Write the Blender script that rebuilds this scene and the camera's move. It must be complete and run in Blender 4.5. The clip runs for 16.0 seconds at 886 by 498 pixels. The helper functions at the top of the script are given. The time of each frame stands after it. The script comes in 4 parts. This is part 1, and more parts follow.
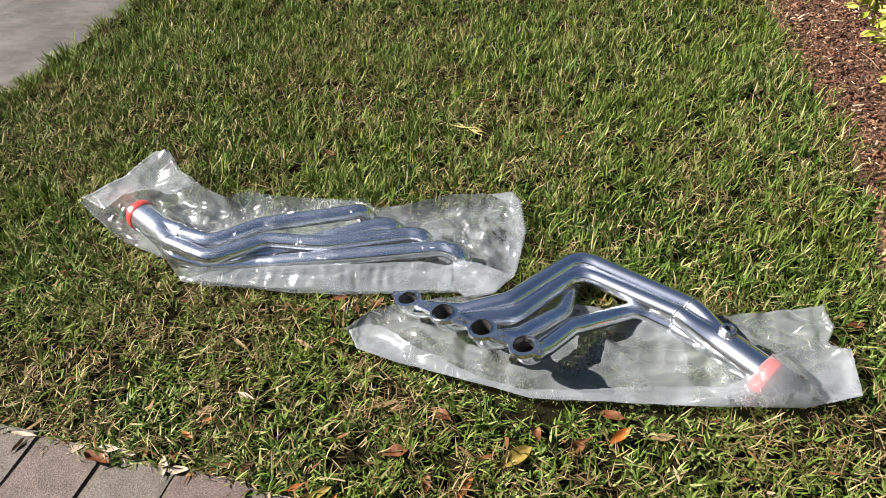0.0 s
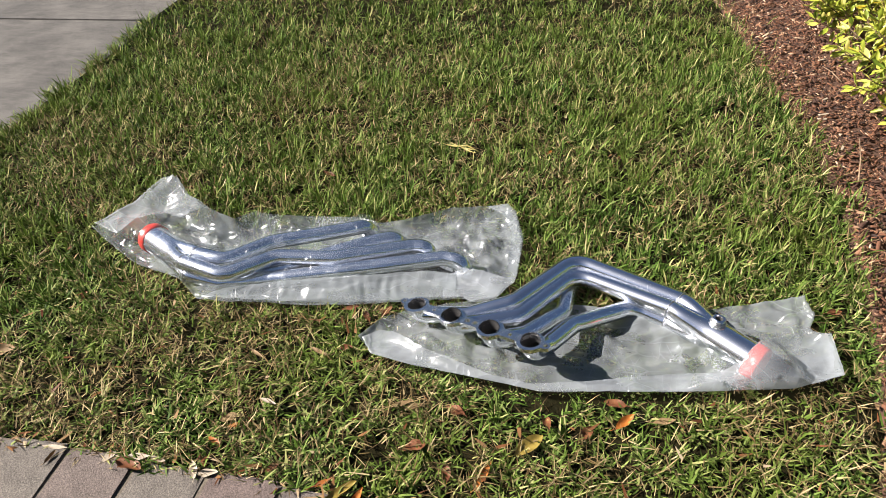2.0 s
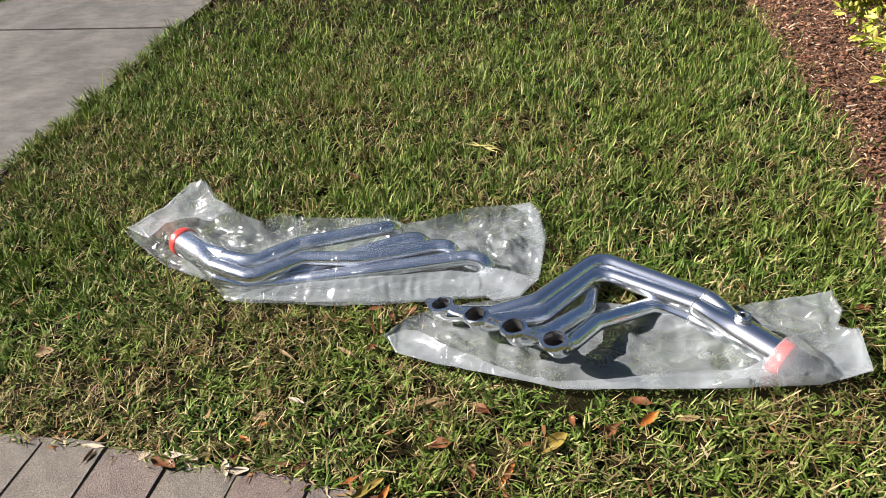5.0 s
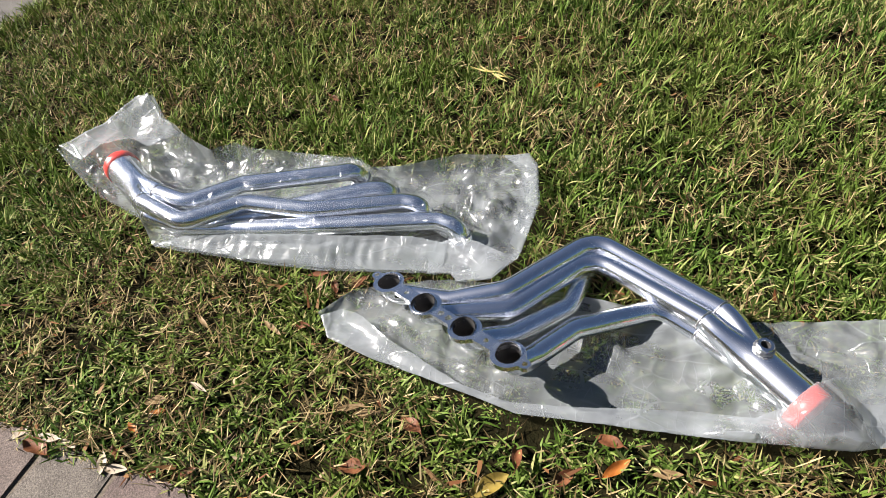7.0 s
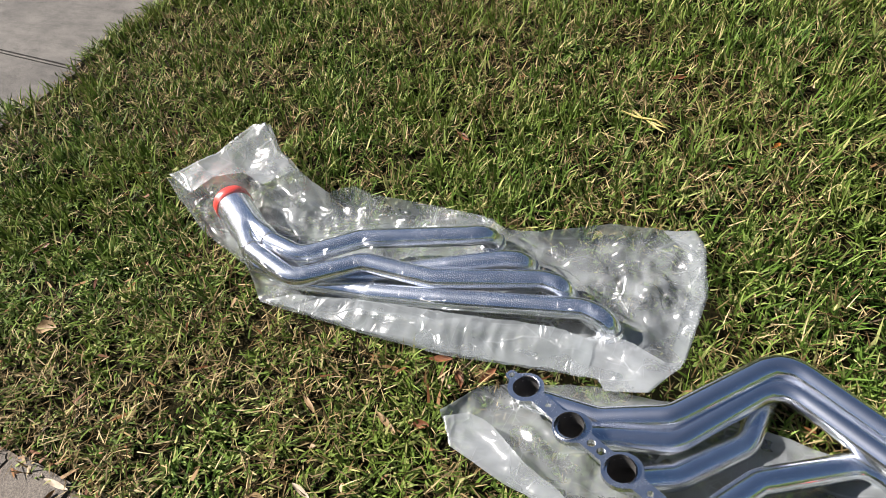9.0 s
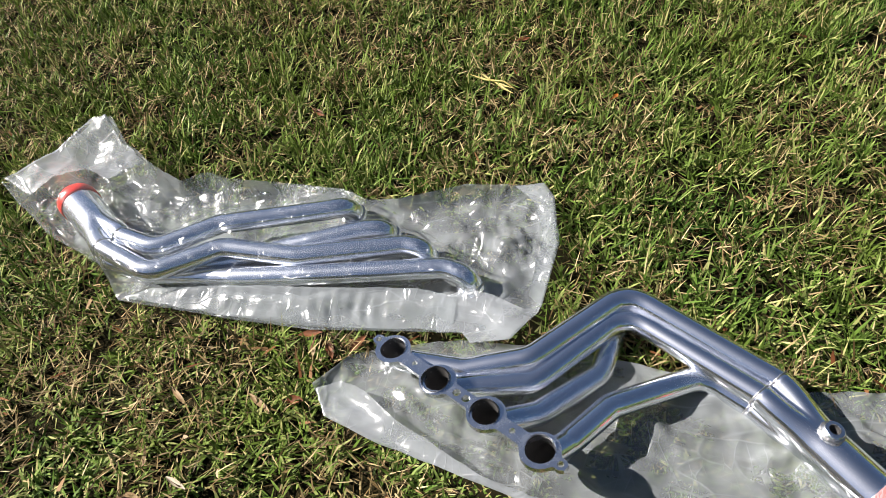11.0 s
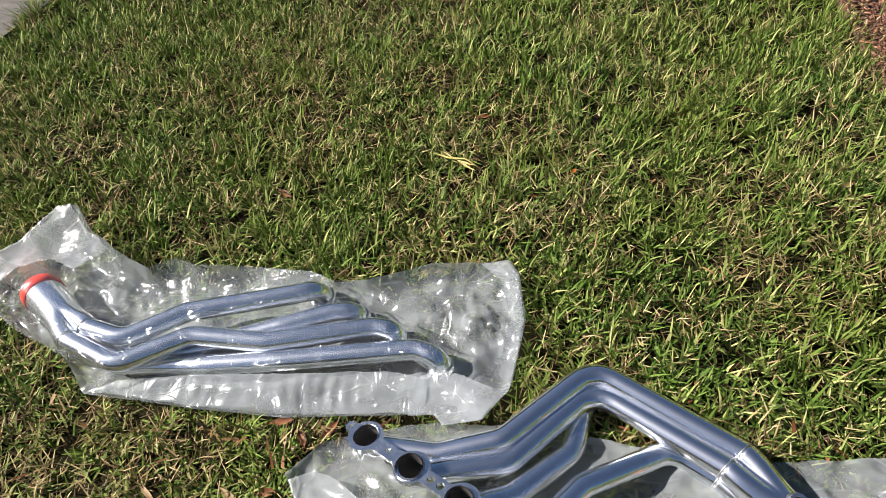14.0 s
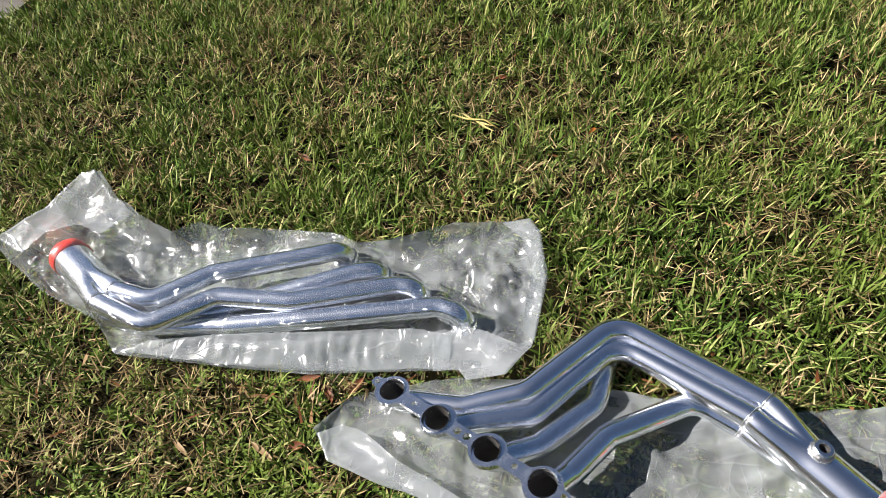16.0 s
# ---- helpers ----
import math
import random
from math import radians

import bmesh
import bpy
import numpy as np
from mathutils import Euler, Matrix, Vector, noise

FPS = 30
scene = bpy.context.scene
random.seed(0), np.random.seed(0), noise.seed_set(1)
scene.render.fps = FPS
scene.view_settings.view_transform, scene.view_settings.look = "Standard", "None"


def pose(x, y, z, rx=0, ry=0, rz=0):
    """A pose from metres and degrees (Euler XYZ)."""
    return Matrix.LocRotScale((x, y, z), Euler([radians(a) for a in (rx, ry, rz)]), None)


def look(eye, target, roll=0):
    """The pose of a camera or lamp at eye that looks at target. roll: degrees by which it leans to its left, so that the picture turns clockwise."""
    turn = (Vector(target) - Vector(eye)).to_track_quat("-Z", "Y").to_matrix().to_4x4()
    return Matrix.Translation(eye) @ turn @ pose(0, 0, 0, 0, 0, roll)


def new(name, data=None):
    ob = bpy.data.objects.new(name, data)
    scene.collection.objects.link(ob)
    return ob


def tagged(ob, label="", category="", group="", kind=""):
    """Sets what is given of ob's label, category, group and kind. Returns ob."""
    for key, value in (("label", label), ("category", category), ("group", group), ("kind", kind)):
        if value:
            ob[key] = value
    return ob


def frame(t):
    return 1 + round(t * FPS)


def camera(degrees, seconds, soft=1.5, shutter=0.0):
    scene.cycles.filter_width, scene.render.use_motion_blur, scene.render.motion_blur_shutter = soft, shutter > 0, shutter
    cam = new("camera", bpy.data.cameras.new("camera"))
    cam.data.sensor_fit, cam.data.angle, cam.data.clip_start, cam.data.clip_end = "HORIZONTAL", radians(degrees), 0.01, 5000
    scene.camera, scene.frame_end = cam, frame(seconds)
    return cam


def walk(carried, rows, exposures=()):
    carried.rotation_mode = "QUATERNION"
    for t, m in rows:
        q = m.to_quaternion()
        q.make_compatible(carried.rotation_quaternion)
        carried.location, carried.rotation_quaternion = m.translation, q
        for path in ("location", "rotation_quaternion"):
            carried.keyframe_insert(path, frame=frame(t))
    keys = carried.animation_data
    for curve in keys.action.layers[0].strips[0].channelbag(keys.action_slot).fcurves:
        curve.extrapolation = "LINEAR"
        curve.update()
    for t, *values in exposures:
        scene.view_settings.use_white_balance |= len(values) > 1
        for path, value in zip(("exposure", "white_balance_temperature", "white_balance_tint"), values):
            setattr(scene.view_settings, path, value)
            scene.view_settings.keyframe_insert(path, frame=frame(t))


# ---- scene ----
cam = camera(66.1, 16.0, soft=0.6)
PATH = [
    (0, (0.157, -0.861, 1.207), (-0.074, 0.639, -0.096), -3.2),
    (0.5, (0.096, -0.91, 1.221), (-0.122, 0.645, -0.018), -0.6),
    (1, (0.099, -0.938, 1.248), (-0.112, 0.65, 0.05), -4.7),
    (1.5, (0.095, -0.972, 1.241), (-0.092, 0.601, 0.02), -3.8),
    (2, (0.103, -0.976, 1.234), (-0.068, 0.583, -0.007), -3.7),
    (2.5, (0.106, -0.961, 1.231), (-0.124, 0.6, 0.002), -3.5),
    (3, (0.066, -0.981, 1.219), (-0.186, 0.558, -0.033), -2.9),
    (3.2, (0.075, -0.979, 1.228), (-0.202, 0.557, -0.022), -5.3),
    (5.3, (0.12, -0.986, 1.251), (-0.115, 0.565, 0.009), -6.8),
    (5.5, (0.13, -0.984, 1.239), (-0.062, 0.547, -0.033), -6.3),
    (6, (0.229, -0.883, 1.224), (0.007, 0.62, -0.077), -8.2),
    (6.5, (0.335, -0.708, 1.182), (-0.014, 0.731, -0.162), -5.8),
    (7, (0.289, -0.578, 1.128), (-0.126, 0.731, -0.326), -7.1),
    (7.1, (0.267, -0.542, 1.122), (-0.186, 0.747, -0.339), -7.7),
    (7.3, (0.193, -0.475, 1.127), (-0.309, 0.789, -0.34), -7.5),
    (7.5, (0.107, -0.415, 1.125), (-0.359, 0.846, -0.356), -4.0),
    (8, (0.063, -0.329, 1.131), (-0.445, 0.859, -0.395), -6.1),
    (8.5, (0.072, -0.303, 1.127), (-0.542, 0.862, -0.378), -8.0),
    (9, (0.087, -0.325, 1.118), (-0.544, 0.884, -0.344), -9.4),
    (9.1, (0.095, -0.329, 1.116), (-0.501, 0.884, -0.359), -9.5),
    (9.5, (0.145, -0.327, 1.088), (-0.283, 0.897, -0.435), -6.3),
    (9.7, (0.16, -0.334, 1.092), (-0.269, 0.892, -0.429), -7.3),
    (11.8, (0.175, -0.335, 1.124), (-0.123, 0.927, -0.398), -6.3),
    (12, (0.173, -0.332, 1.131), (-0.125, 0.944, -0.38), -6.7),
    (12.5, (0.173, -0.331, 1.14), (-0.121, 0.978, -0.343), -6.3),
    (13, (0.171, -0.328, 1.15), (-0.132, 1.001, -0.314), -5.8),
    (13.5, (0.16, -0.326, 1.155), (-0.157, 1.023, -0.288), -4.0),
    (14, (0.171, -0.31, 1.167), (-0.086, 1.066, -0.261), -4.8),
    (14.5, (0.177, -0.306, 1.179), (-0.128, 1.115, -0.195), -6.6),
    (15, (0.16, -0.309, 1.173), (-0.12, 1.1, -0.219), -4.3),
    (15.5, (0.157, -0.31, 1.171), (-0.153, 1.074, -0.239), -7.0),
    (16, (0.157, -0.34, 1.152), (-0.137, 0.974, -0.327), -7.1),
]
walk(cam, [(t, look(eye, target, roll)) for t, eye, target, roll in PATH])

# ---- light ----
SUN_TOWARDS = Vector((-0.80, -0.05, 0.64)).normalized()
sun = new("sun", bpy.data.lights.new("sun", "SUN"))
sun.data.energy, sun.data.angle, sun.data.color = 5.0, radians(0.53), (1.0, 0.93, 0.885)
sun.matrix_world = look((0, 0, 8), Vector((0, 0, 8)) - SUN_TOWARDS)
world = bpy.data.worlds.new("sky")
scene.world = world
world.use_nodes = True
sky = world.node_tree.nodes.new("ShaderNodeTexSky")
sky.sky_type, sky.sun_disc = "NISHITA", False
sky.air_density, sky.dust_density, sky.ozone_density = 0.85, 1.2, 3.0
sky.sun_elevation = math.asin(SUN_TOWARDS.z)
sky.sun_rotation = math.atan2(SUN_TOWARDS.x, SUN_TOWARDS.y)
world.node_tree.links.new(sky.outputs[0], world.node_tree.nodes["Background"].inputs[0])
world.node_tree.nodes["Background"].inputs[1].default_value = 0.0255
scene.view_settings.exposure = 1.69


# ---- materials ----
class Mat:
    """A node material with short ways to its nodes."""

    def __init__(self, name):
        self.m = bpy.data.materials.new(name)
        self.m.use_nodes = True
        self.t = self.m.node_tree
        self.p = self.t.nodes["Principled BSDF"]
        self.out = self.t.nodes["Material Output"]

    def n(self, kind, **put):
        node = self.t.nodes.new("ShaderNode" + kind)
        for key, value in put.items():
            node.inputs[key.replace("_", " ")].default_value = value
        return node

    def l(self, a, b):
        self.t.links.new(a, b)

    def coords(self, scale=(1, 1, 1), which="Object"):
        c, mp = self.n("TexCoord"), self.n("Mapping")
        mp.inputs["Scale"].default_value = scale
        self.l(c.outputs[which], mp.inputs[0])
        return mp.outputs[0]

    def noise(self, scale, detail=4, rough=0.6, vec=None):
        node = self.n("TexNoise", Scale=scale, Detail=detail, Roughness=rough)
        self.l(vec or self.coords(), node.inputs["Vector"])
        return node.outputs[0]

    def ramp(self, fac, stops, mode="LINEAR"):
        node = self.n("ValToRGB")
        els = node.color_ramp.elements
        node.color_ramp.interpolation = mode
        while len(els) < len(stops):
            els.new(0.5)
        for e, (p, c) in zip(els, stops):
            e.position, e.color = p, (*c, 1) if len(c) == 3 else (c[0], c[0], c[0], 1)
        self.l(fac, node.inputs[0])
        return node.outputs[0]

    def mix(self, fac, a, b, mode="MIX"):
        node = self.t.nodes.new("ShaderNodeMix")
        node.data_type, node.blend_type = "RGBA", mode
        for sock, v in ((node.inputs[0], fac), (node.inputs[6], a), (node.inputs[7], b)):
            if isinstance(v, (int, float)):
                sock.default_value = v
            elif isinstance(v, tuple):
                sock.default_value = (*v, 1)
            else:
                self.l(v, sock)
        return node.outputs[2]

    def bump(self, height, strength, distance=0.01):
        node = self.n("Bump", Strength=strength, Distance=distance)
        self.l(height, node.inputs["Height"])
        self.l(node.outputs[0], self.p.inputs["Normal"])
        return node.outputs[0]

    def colour(self, sock):
        self.l(sock, self.p.inputs["Base Color"])

    def rough(self, v):
        if isinstance(v, (int, float)):
            self.p.inputs["Roughness"].default_value = v
        else:
            self.l(v, self.p.inputs["Roughness"])


def blade_material(name, stops, translucent, patch):
    """Leaf blades: colour by blade, a slow drift over the lawn, some light let through."""
    k = Mat(name)
    geo = k.n("NewGeometry")
    base = k.ramp(geo.outputs["Random Per Island"], stops)
    drift = k.noise(2.3, 3, 0.6)
    base = k.mix(k.ramp(drift, [(0.35, (0.0,)), (0.7, (0.55,))]), base, patch)
    k.colour(base)
    k.rough(0.5)
    k.p.inputs["Specular IOR Level"].default_value = 0.06
    tr = k.n("BsdfTranslucent")
    k.l(base, tr.inputs[0])
    ms = k.n("MixShader", Fac=translucent)
    k.l(k.p.outputs[0], ms.inputs[1])
    k.l(tr.outputs[0], ms.inputs[2])
    k.l(ms.outputs[0], k.out.inputs[0])
    return k.m


M_GRASS = blade_material("grass_green", [(0.0, (0.010, 0.025, 0.004)), (0.25, (0.036, 0.078, 0.011)), (0.55, (0.086, 0.148, 0.025)), (0.82, (0.172, 0.226, 0.062)), (1.0, (0.38, 0.345, 0.150))], 0.17, (0.110, 0.136, 0.023))
M_DRY = blade_material("grass_dry", [(0.0, (0.020, 0.012, 0.006)), (0.3, (0.060, 0.038, 0.016)), (0.65, (0.205, 0.150, 0.070)), (1.0, (0.46, 0.37, 0.200))], 0.04, (0.105, 0.078, 0.030))


def soil_material():
    k = Mat("soil_thatch_shaded")
    # Near-black tones: the shade between the blades is put into the soil colour.
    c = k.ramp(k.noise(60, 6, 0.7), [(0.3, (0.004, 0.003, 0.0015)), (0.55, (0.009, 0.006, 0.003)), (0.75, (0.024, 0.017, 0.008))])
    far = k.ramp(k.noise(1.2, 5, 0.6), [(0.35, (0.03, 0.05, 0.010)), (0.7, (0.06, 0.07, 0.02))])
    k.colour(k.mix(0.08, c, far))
    k.rough(0.95)
    k.p.inputs["Specular IOR Level"].default_value = 0.05
    k.bump(k.noise(90, 5, 0.7), 0.8, 0.01)
    return k.m


def concrete_material():
    k = Mat("old_concrete")
    base = k.ramp(k.noise(3.5, 8, 0.65), [(0.25, (0.050, 0.046, 0.040)), (0.5, (0.088, 0.081, 0.071)), (0.75, (0.120, 0.111, 0.098))])
    grit = k.ramp(k.noise(170, 4, 0.7), [(0.3, (0.62,)), (0.6, (1.0,))])
    stain = k.ramp(k.noise(4, 8, 0.72), [(0.40, (0.45,)), (0.58, (1.0,))])
    streak = k.ramp(k.noise(9, 8, 0.75, k.coords((0.8, 2.6, 1))), [(0.36, (0.55,)), (0.52, (1.0,)), (0.7, (1.18,))])
    fleck = k.ramp(k.noise(75, 3, 0.6), [(0.28, (0.35,)), (0.36, (1.0,))])
    worn = k.mix(0.75, k.mix(0.55, k.mix(0.7, base, grit, "MULTIPLY"), stain, "MULTIPLY"), streak, "MULTIPLY")
    k.colour(k.mix(0.8, worn, fleck, "MULTIPLY"))
    k.rough(0.93)
    k.bump(k.noise(240, 5, 0.7), 0.5, 0.004)
    return k.m


def paver_material():
    k = Mat("concrete_paver")
    info = k.n("ObjectInfo")
    tone = k.ramp(info.outputs["Random"], [(0.0, (0.138, 0.120, 0.100)), (0.35, (0.150, 0.128, 0.105)), (0.6, (0.146, 0.112, 0.094)), (0.85, (0.122, 0.113, 0.102)), (1.0, (0.160, 0.098, 0.080))])
    worn = k.ramp(k.noise(17, 7, 0.75), [(0.32, (0.50,)), (0.5, (0.85,)), (0.68, (1.1,))])
    sand = k.ramp(k.noise(260, 3, 0.8), [(0.35, (0.30,)), (0.5, (0.90,)), (0.66, (1.6,))])
    k.colour(k.mix(0.8, k.mix(0.9, tone, worn, "MULTIPLY"), sand, "MULTIPLY"))
    k.rough(0.9)
    k.bump(k.noise(260, 4, 0.8), 0.8, 0.004)
    return k.m


def steel_material(name, base, low, high, scratch, haze=0.1):
    """Polished stainless steel with smears, fine draw marks and a satin haze over the mirror."""
    k = Mat(name)
    k.p.inputs["Metallic"].default_value = 1.0
    smear = k.noise(14, 5, 0.65)
    k.colour(k.mix(k.ramp(smear, [(0.35, (0.0,)), (0.7, (1.0,))]), base, tuple(v * 0.86 for v in base)))
    k.rough(k.ramp(k.noise(30, 6, 0.7), [(0.3, (low,)), (0.7, (high,))]))
    k.bump(k.noise(scratch, 4, 0.7), 0.05, 0.001)
    satin = k.n("BsdfGlossy", Color=(*base, 1), Roughness=0.36)
    both = k.n("MixShader", Fac=haze)
    k.l(k.p.outputs[0], both.inputs[1])
    k.l(satin.outputs[0], both.inputs[2])
    k.l(both.outputs[0], k.out.inputs[0])
    return k.m


def plain_material(name, stops, rough, scale, bump=0.0, spec=0.5, through_light=0.0):
    k = Mat(name)
    c = k.ramp(k.noise(scale, 5, 0.65), stops)
    k.colour(c)
    k.rough(rough)
    k.p.inputs["Specular IOR Level"].default_value = spec
    if bump:
        k.bump(k.noise(scale * 3, 5, 0.7), bump, 0.002)
    if through_light:
        tr = k.n("BsdfTranslucent")
        k.l(c, tr.inputs[0])
        ms = k.n("MixShader", Fac=through_light)
        k.l(k.p.outputs[0], ms.inputs[1])
        k.l(tr.outputs[0], ms.inputs[2])
        k.l(ms.outputs[0], k.out.inputs[0])
    return k.m


def film_material(name, haze_low, haze_high, crease, white, tone=(0.58, 0.63, 0.68, 1)):
    """Poly film: see-through, a milky haze, glossy, with a net of fine creases."""
    k = Mat(name)
    clear = k.n("BsdfTransparent", Color=(0.97, 0.98, 0.98, 1))
    milk, back = k.n("BsdfDiffuse", Color=tone), k.n("BsdfTranslucent", Color=tone)
    both = k.n("MixShader", Fac=0.5)
    k.l(milk.outputs[0], both.inputs[1])
    k.l(back.outputs[0], both.inputs[2])
    haze = k.n("MixShader")
    cloud = k.noise(7, 4, 0.55, k.coords((1, 2.2, 1)))
    cloudy = k.ramp(cloud, [(0.34, (haze_low,)), (0.68, (haze_high,))])
    k.l(clear.outputs[0], haze.inputs[1])
    k.l(both.outputs[0], haze.inputs[2])
    gloss = k.n("BsdfGlossy", Color=(1, 1, 1, 1), Roughness=0.19)
    # creases: thin straight-running lines where the film was folded, at three sizes
    lines = None
    for scale, stretch, turn, wide, depth in ((9, (1.0, 2.6, 1.0), 0.5, 0.040, 1.0), (15, (2.8, 1.0, 1.0), -0.4, 0.035, 0.7), (24, (1.0, 2.6, 1.0), 1.1, 0.04, 0.2)):
        c, mp, warp = k.n("TexCoord"), k.n("Mapping"), k.n("TexNoise", Scale=5.0, Detail=2.0)
        mp.inputs["Scale"].default_value, mp.inputs["Rotation"].default_value = stretch, (0, 0, turn)
        k.l(c.outputs["Object"], warp.inputs["Vector"])
        bend = k.n("MixRGB")
        bend.inputs[0].default_value = 0.05
        k.l(c.outputs["Object"], bend.inputs[1])
        k.l(warp.outputs["Color"], bend.inputs[2])
        k.l(bend.outputs[0], mp.inputs[0])
        net = k.n("TexVoronoi", Scale=scale)
        net.feature = "DISTANCE_TO_EDGE"
        k.l(mp.outputs[0], net.inputs["Vector"])
        thin = k.ramp(net.outputs["Distance"], [(0.0, (1.0,)), (wide, (0.0,))])
        some = k.ramp(k.noise(scale * 0.9, 2, 0.5), [(0.47, (0.0,)), (0.62, (depth,))])
        step = k.n("Math")
        step.operation = "MULTIPLY"
        k.l(thin, step.inputs[0])
        k.l(some, step.inputs[1])
        if lines is None:
            lines = step.outputs[0]
        else:
            add = k.n("Math")
            add.operation = "MAXIMUM"
            k.l(lines, add.inputs[0])
            k.l(step.outputs[0], add.inputs[1])
            lines = add.outputs[0]
    whiten = k.n("Math")
    whiten.operation = "MULTIPLY_ADD"
    whiten.inputs[1].default_value = white
    k.l(lines, whiten.inputs[0])
    k.l(cloudy, whiten.inputs[2])
    k.l(whiten.outputs[0], haze.inputs[0])
    bumped = k.n("Bump", Strength=crease, Distance=0.002)
    k.l(lines, bumped.inputs["Height"])
    for node in (gloss, milk):
        k.l(bumped.outputs[0], node.inputs["Normal"])
    edge = k.n("LayerWeight", Blend=0.5)
    k.l(bumped.outputs[0], edge.inputs["Normal"])
    top = k.n("MixShader")
    k.l(k.ramp(edge.outputs["Facing"], [(0.0, (0.05,)), (0.55, (0.075,)), (0.8, (0.20,)), (1.0, (0.8,))]), top.inputs[0])
    k.l(haze.outputs[0], top.inputs[1])
    k.l(gloss.outputs[0], top.inputs[2])
    k.l(top.outputs[0], k.out.inputs[0])
    return k.m


M_SOIL, M_CONCRETE, M_PAVER = soil_material(), concrete_material(), paver_material()
M_STEEL = steel_material("polished_steel", (0.86, 0.89, 0.95), 0.04, 0.13, 300, 0.18)
M_FLANGE = steel_material("cut_steel_plate", (0.74, 0.76, 0.80), 0.16, 0.32, 500)
M_WELD = steel_material("weld_steel", (0.48, 0.47, 0.46), 0.25, 0.5, 900)
# Rough unpolished bore, its base colour also lowered for shade inside the tube.
M_BORE = steel_material("rough_shaded_bore", (0.20, 0.195, 0.19), 0.45, 0.7, 900)
# Near-black colour stands for the shade inside the sensor bung hole.
M_HOLE_SHADE = plain_material("bore_shade", [(0.3, (0.008, 0.008, 0.008)), (0.7, (0.03, 0.028, 0.026))], 0.7, 300, 0.3)
M_RED = plain_material("red_plastic", [(0.3, (0.495, 0.032, 0.020)), (0.7, (0.612, 0.050, 0.032))], 0.35, 30, 0.1)
M_FILM_CLEAR = film_material("clear_film", 0.002, 0.020, 0.4, 0.09, (0.70, 0.73, 0.75, 1))
M_FILM_BACK = film_material("hazy_film", 0.30, 0.52, 0.35, 0.22, (0.50, 0.53, 0.55, 1))
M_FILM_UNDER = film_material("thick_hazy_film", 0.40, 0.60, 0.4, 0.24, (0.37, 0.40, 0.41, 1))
M_FILM_FOLD = film_material("milky_film", 0.36, 0.58, 0.6, 0.22, (0.45, 0.48, 0.50, 1))
M_LEAF_BROWN = plain_material("dead_leaf_brown", [(0.3, (0.055, 0.020, 0.008)), (0.55, (0.133, 0.051, 0.022)), (0.75, (0.211, 0.101, 0.047))], 0.5, 45, 0.4, 0.2)
M_LEAF_TAN = plain_material("dead_leaf_tan", [(0.3, (0.125, 0.078, 0.035)), (0.7, (0.250, 0.172, 0.086))], 0.6, 45, 0.4, 0.2)
M_LEAF_ORANGE = plain_material("dead_leaf_orange", [(0.3, (0.172, 0.051, 0.009)), (0.7, (0.328, 0.117, 0.023))], 0.5, 45, 0.3, 0.2)
M_LEAF_OLIVE = plain_material("fading_leaf", [(0.3, (0.109, 0.078, 0.016)), (0.7, (0.234, 0.172, 0.039))], 0.45, 45, 0.3, 0.2)
M_HUSK = plain_material("pale_husk", [(0.3, (0.203, 0.156, 0.101)), (0.7, (0.359, 0.304, 0.226))], 0.7, 60, 0.3)
M_STRAW = plain_material("yellow_straw", [(0.3, (0.203, 0.164, 0.031)), (0.7, (0.328, 0.265, 0.078))], 0.6, 60, 0.2)
M_TWIG = plain_material("dry_twig", [(0.3, (0.125, 0.078, 0.047)), (0.7, (0.257, 0.179, 0.109))], 0.8, 60, 0.4)


def mulch_material():
    k = Mat("bark_mulch")
    geo = k.n("NewGeometry")
    k.colour(k.ramp(geo.outputs["Random Per Island"], [(0.0, (0.020, 0.009, 0.005)), (0.35, (0.074, 0.028, 0.012)), (0.75, (0.156, 0.064, 0.028)), (0.93, (0.235, 0.135, 0.075)), (1.0, (0.44, 0.33, 0.22))]))
    k.rough(0.85)
    k.bump(k.noise(150, 4, 0.7), 0.6, 0.003)
    return k.m


M_MULCH = mulch_material()
M_MULCH_BED = plain_material("mulch_bed_soil", [(0.3, (0.030, 0.014, 0.008)), (0.7, (0.098, 0.049, 0.026))], 0.95, 70, 0.9)


def shrub_material():
    k = Mat("golden_leaf")
    info = k.n("ObjectInfo")
    geo = k.n("NewGeometry")
    s = k.n("Math")
    s.operation = "FRACT"
    a = k.n("Math")
    a.operation = "ADD"
    k.l(info.outputs["Random"], a.inputs[0])
    k.l(geo.outputs["Random Per Island"], a.inputs[1])
    k.l(a.outputs[0], s.inputs[0])
    c = k.ramp(s.outputs[0], [(0.0, (0.104, 0.160, 0.016)), (0.35, (0.288, 0.336, 0.036)), (0.7, (0.480, 0.480, 0.080)), (0.92, (0.592, 0.568, 0.192)), (1.0, (0.528, 0.384, 0.032))])
    k.colour(c)
    k.rough(0.4)
    tr = k.n("BsdfTranslucent")
    k.l(c, tr.inputs[0])
    ms = k.n("MixShader", Fac=0.3)
    k.l(k.p.outputs[0], ms.inputs[1])
    k.l(tr.outputs[0], ms.inputs[2])
    k.l(ms.outputs[0], k.out.inputs[0])
    return k.m


M_SHRUB = shrub_material()


# ---- building helpers ----
def mesh_of(name, bm, material, smooth=True):
    me = bpy.data.meshes.new(name)
    bm.to_mesh(me)
    bm.free()
    me.materials.append(material)
    if smooth:
        me.polygons.foreach_set("use_smooth", [True] * len(me.polygons))
    return me


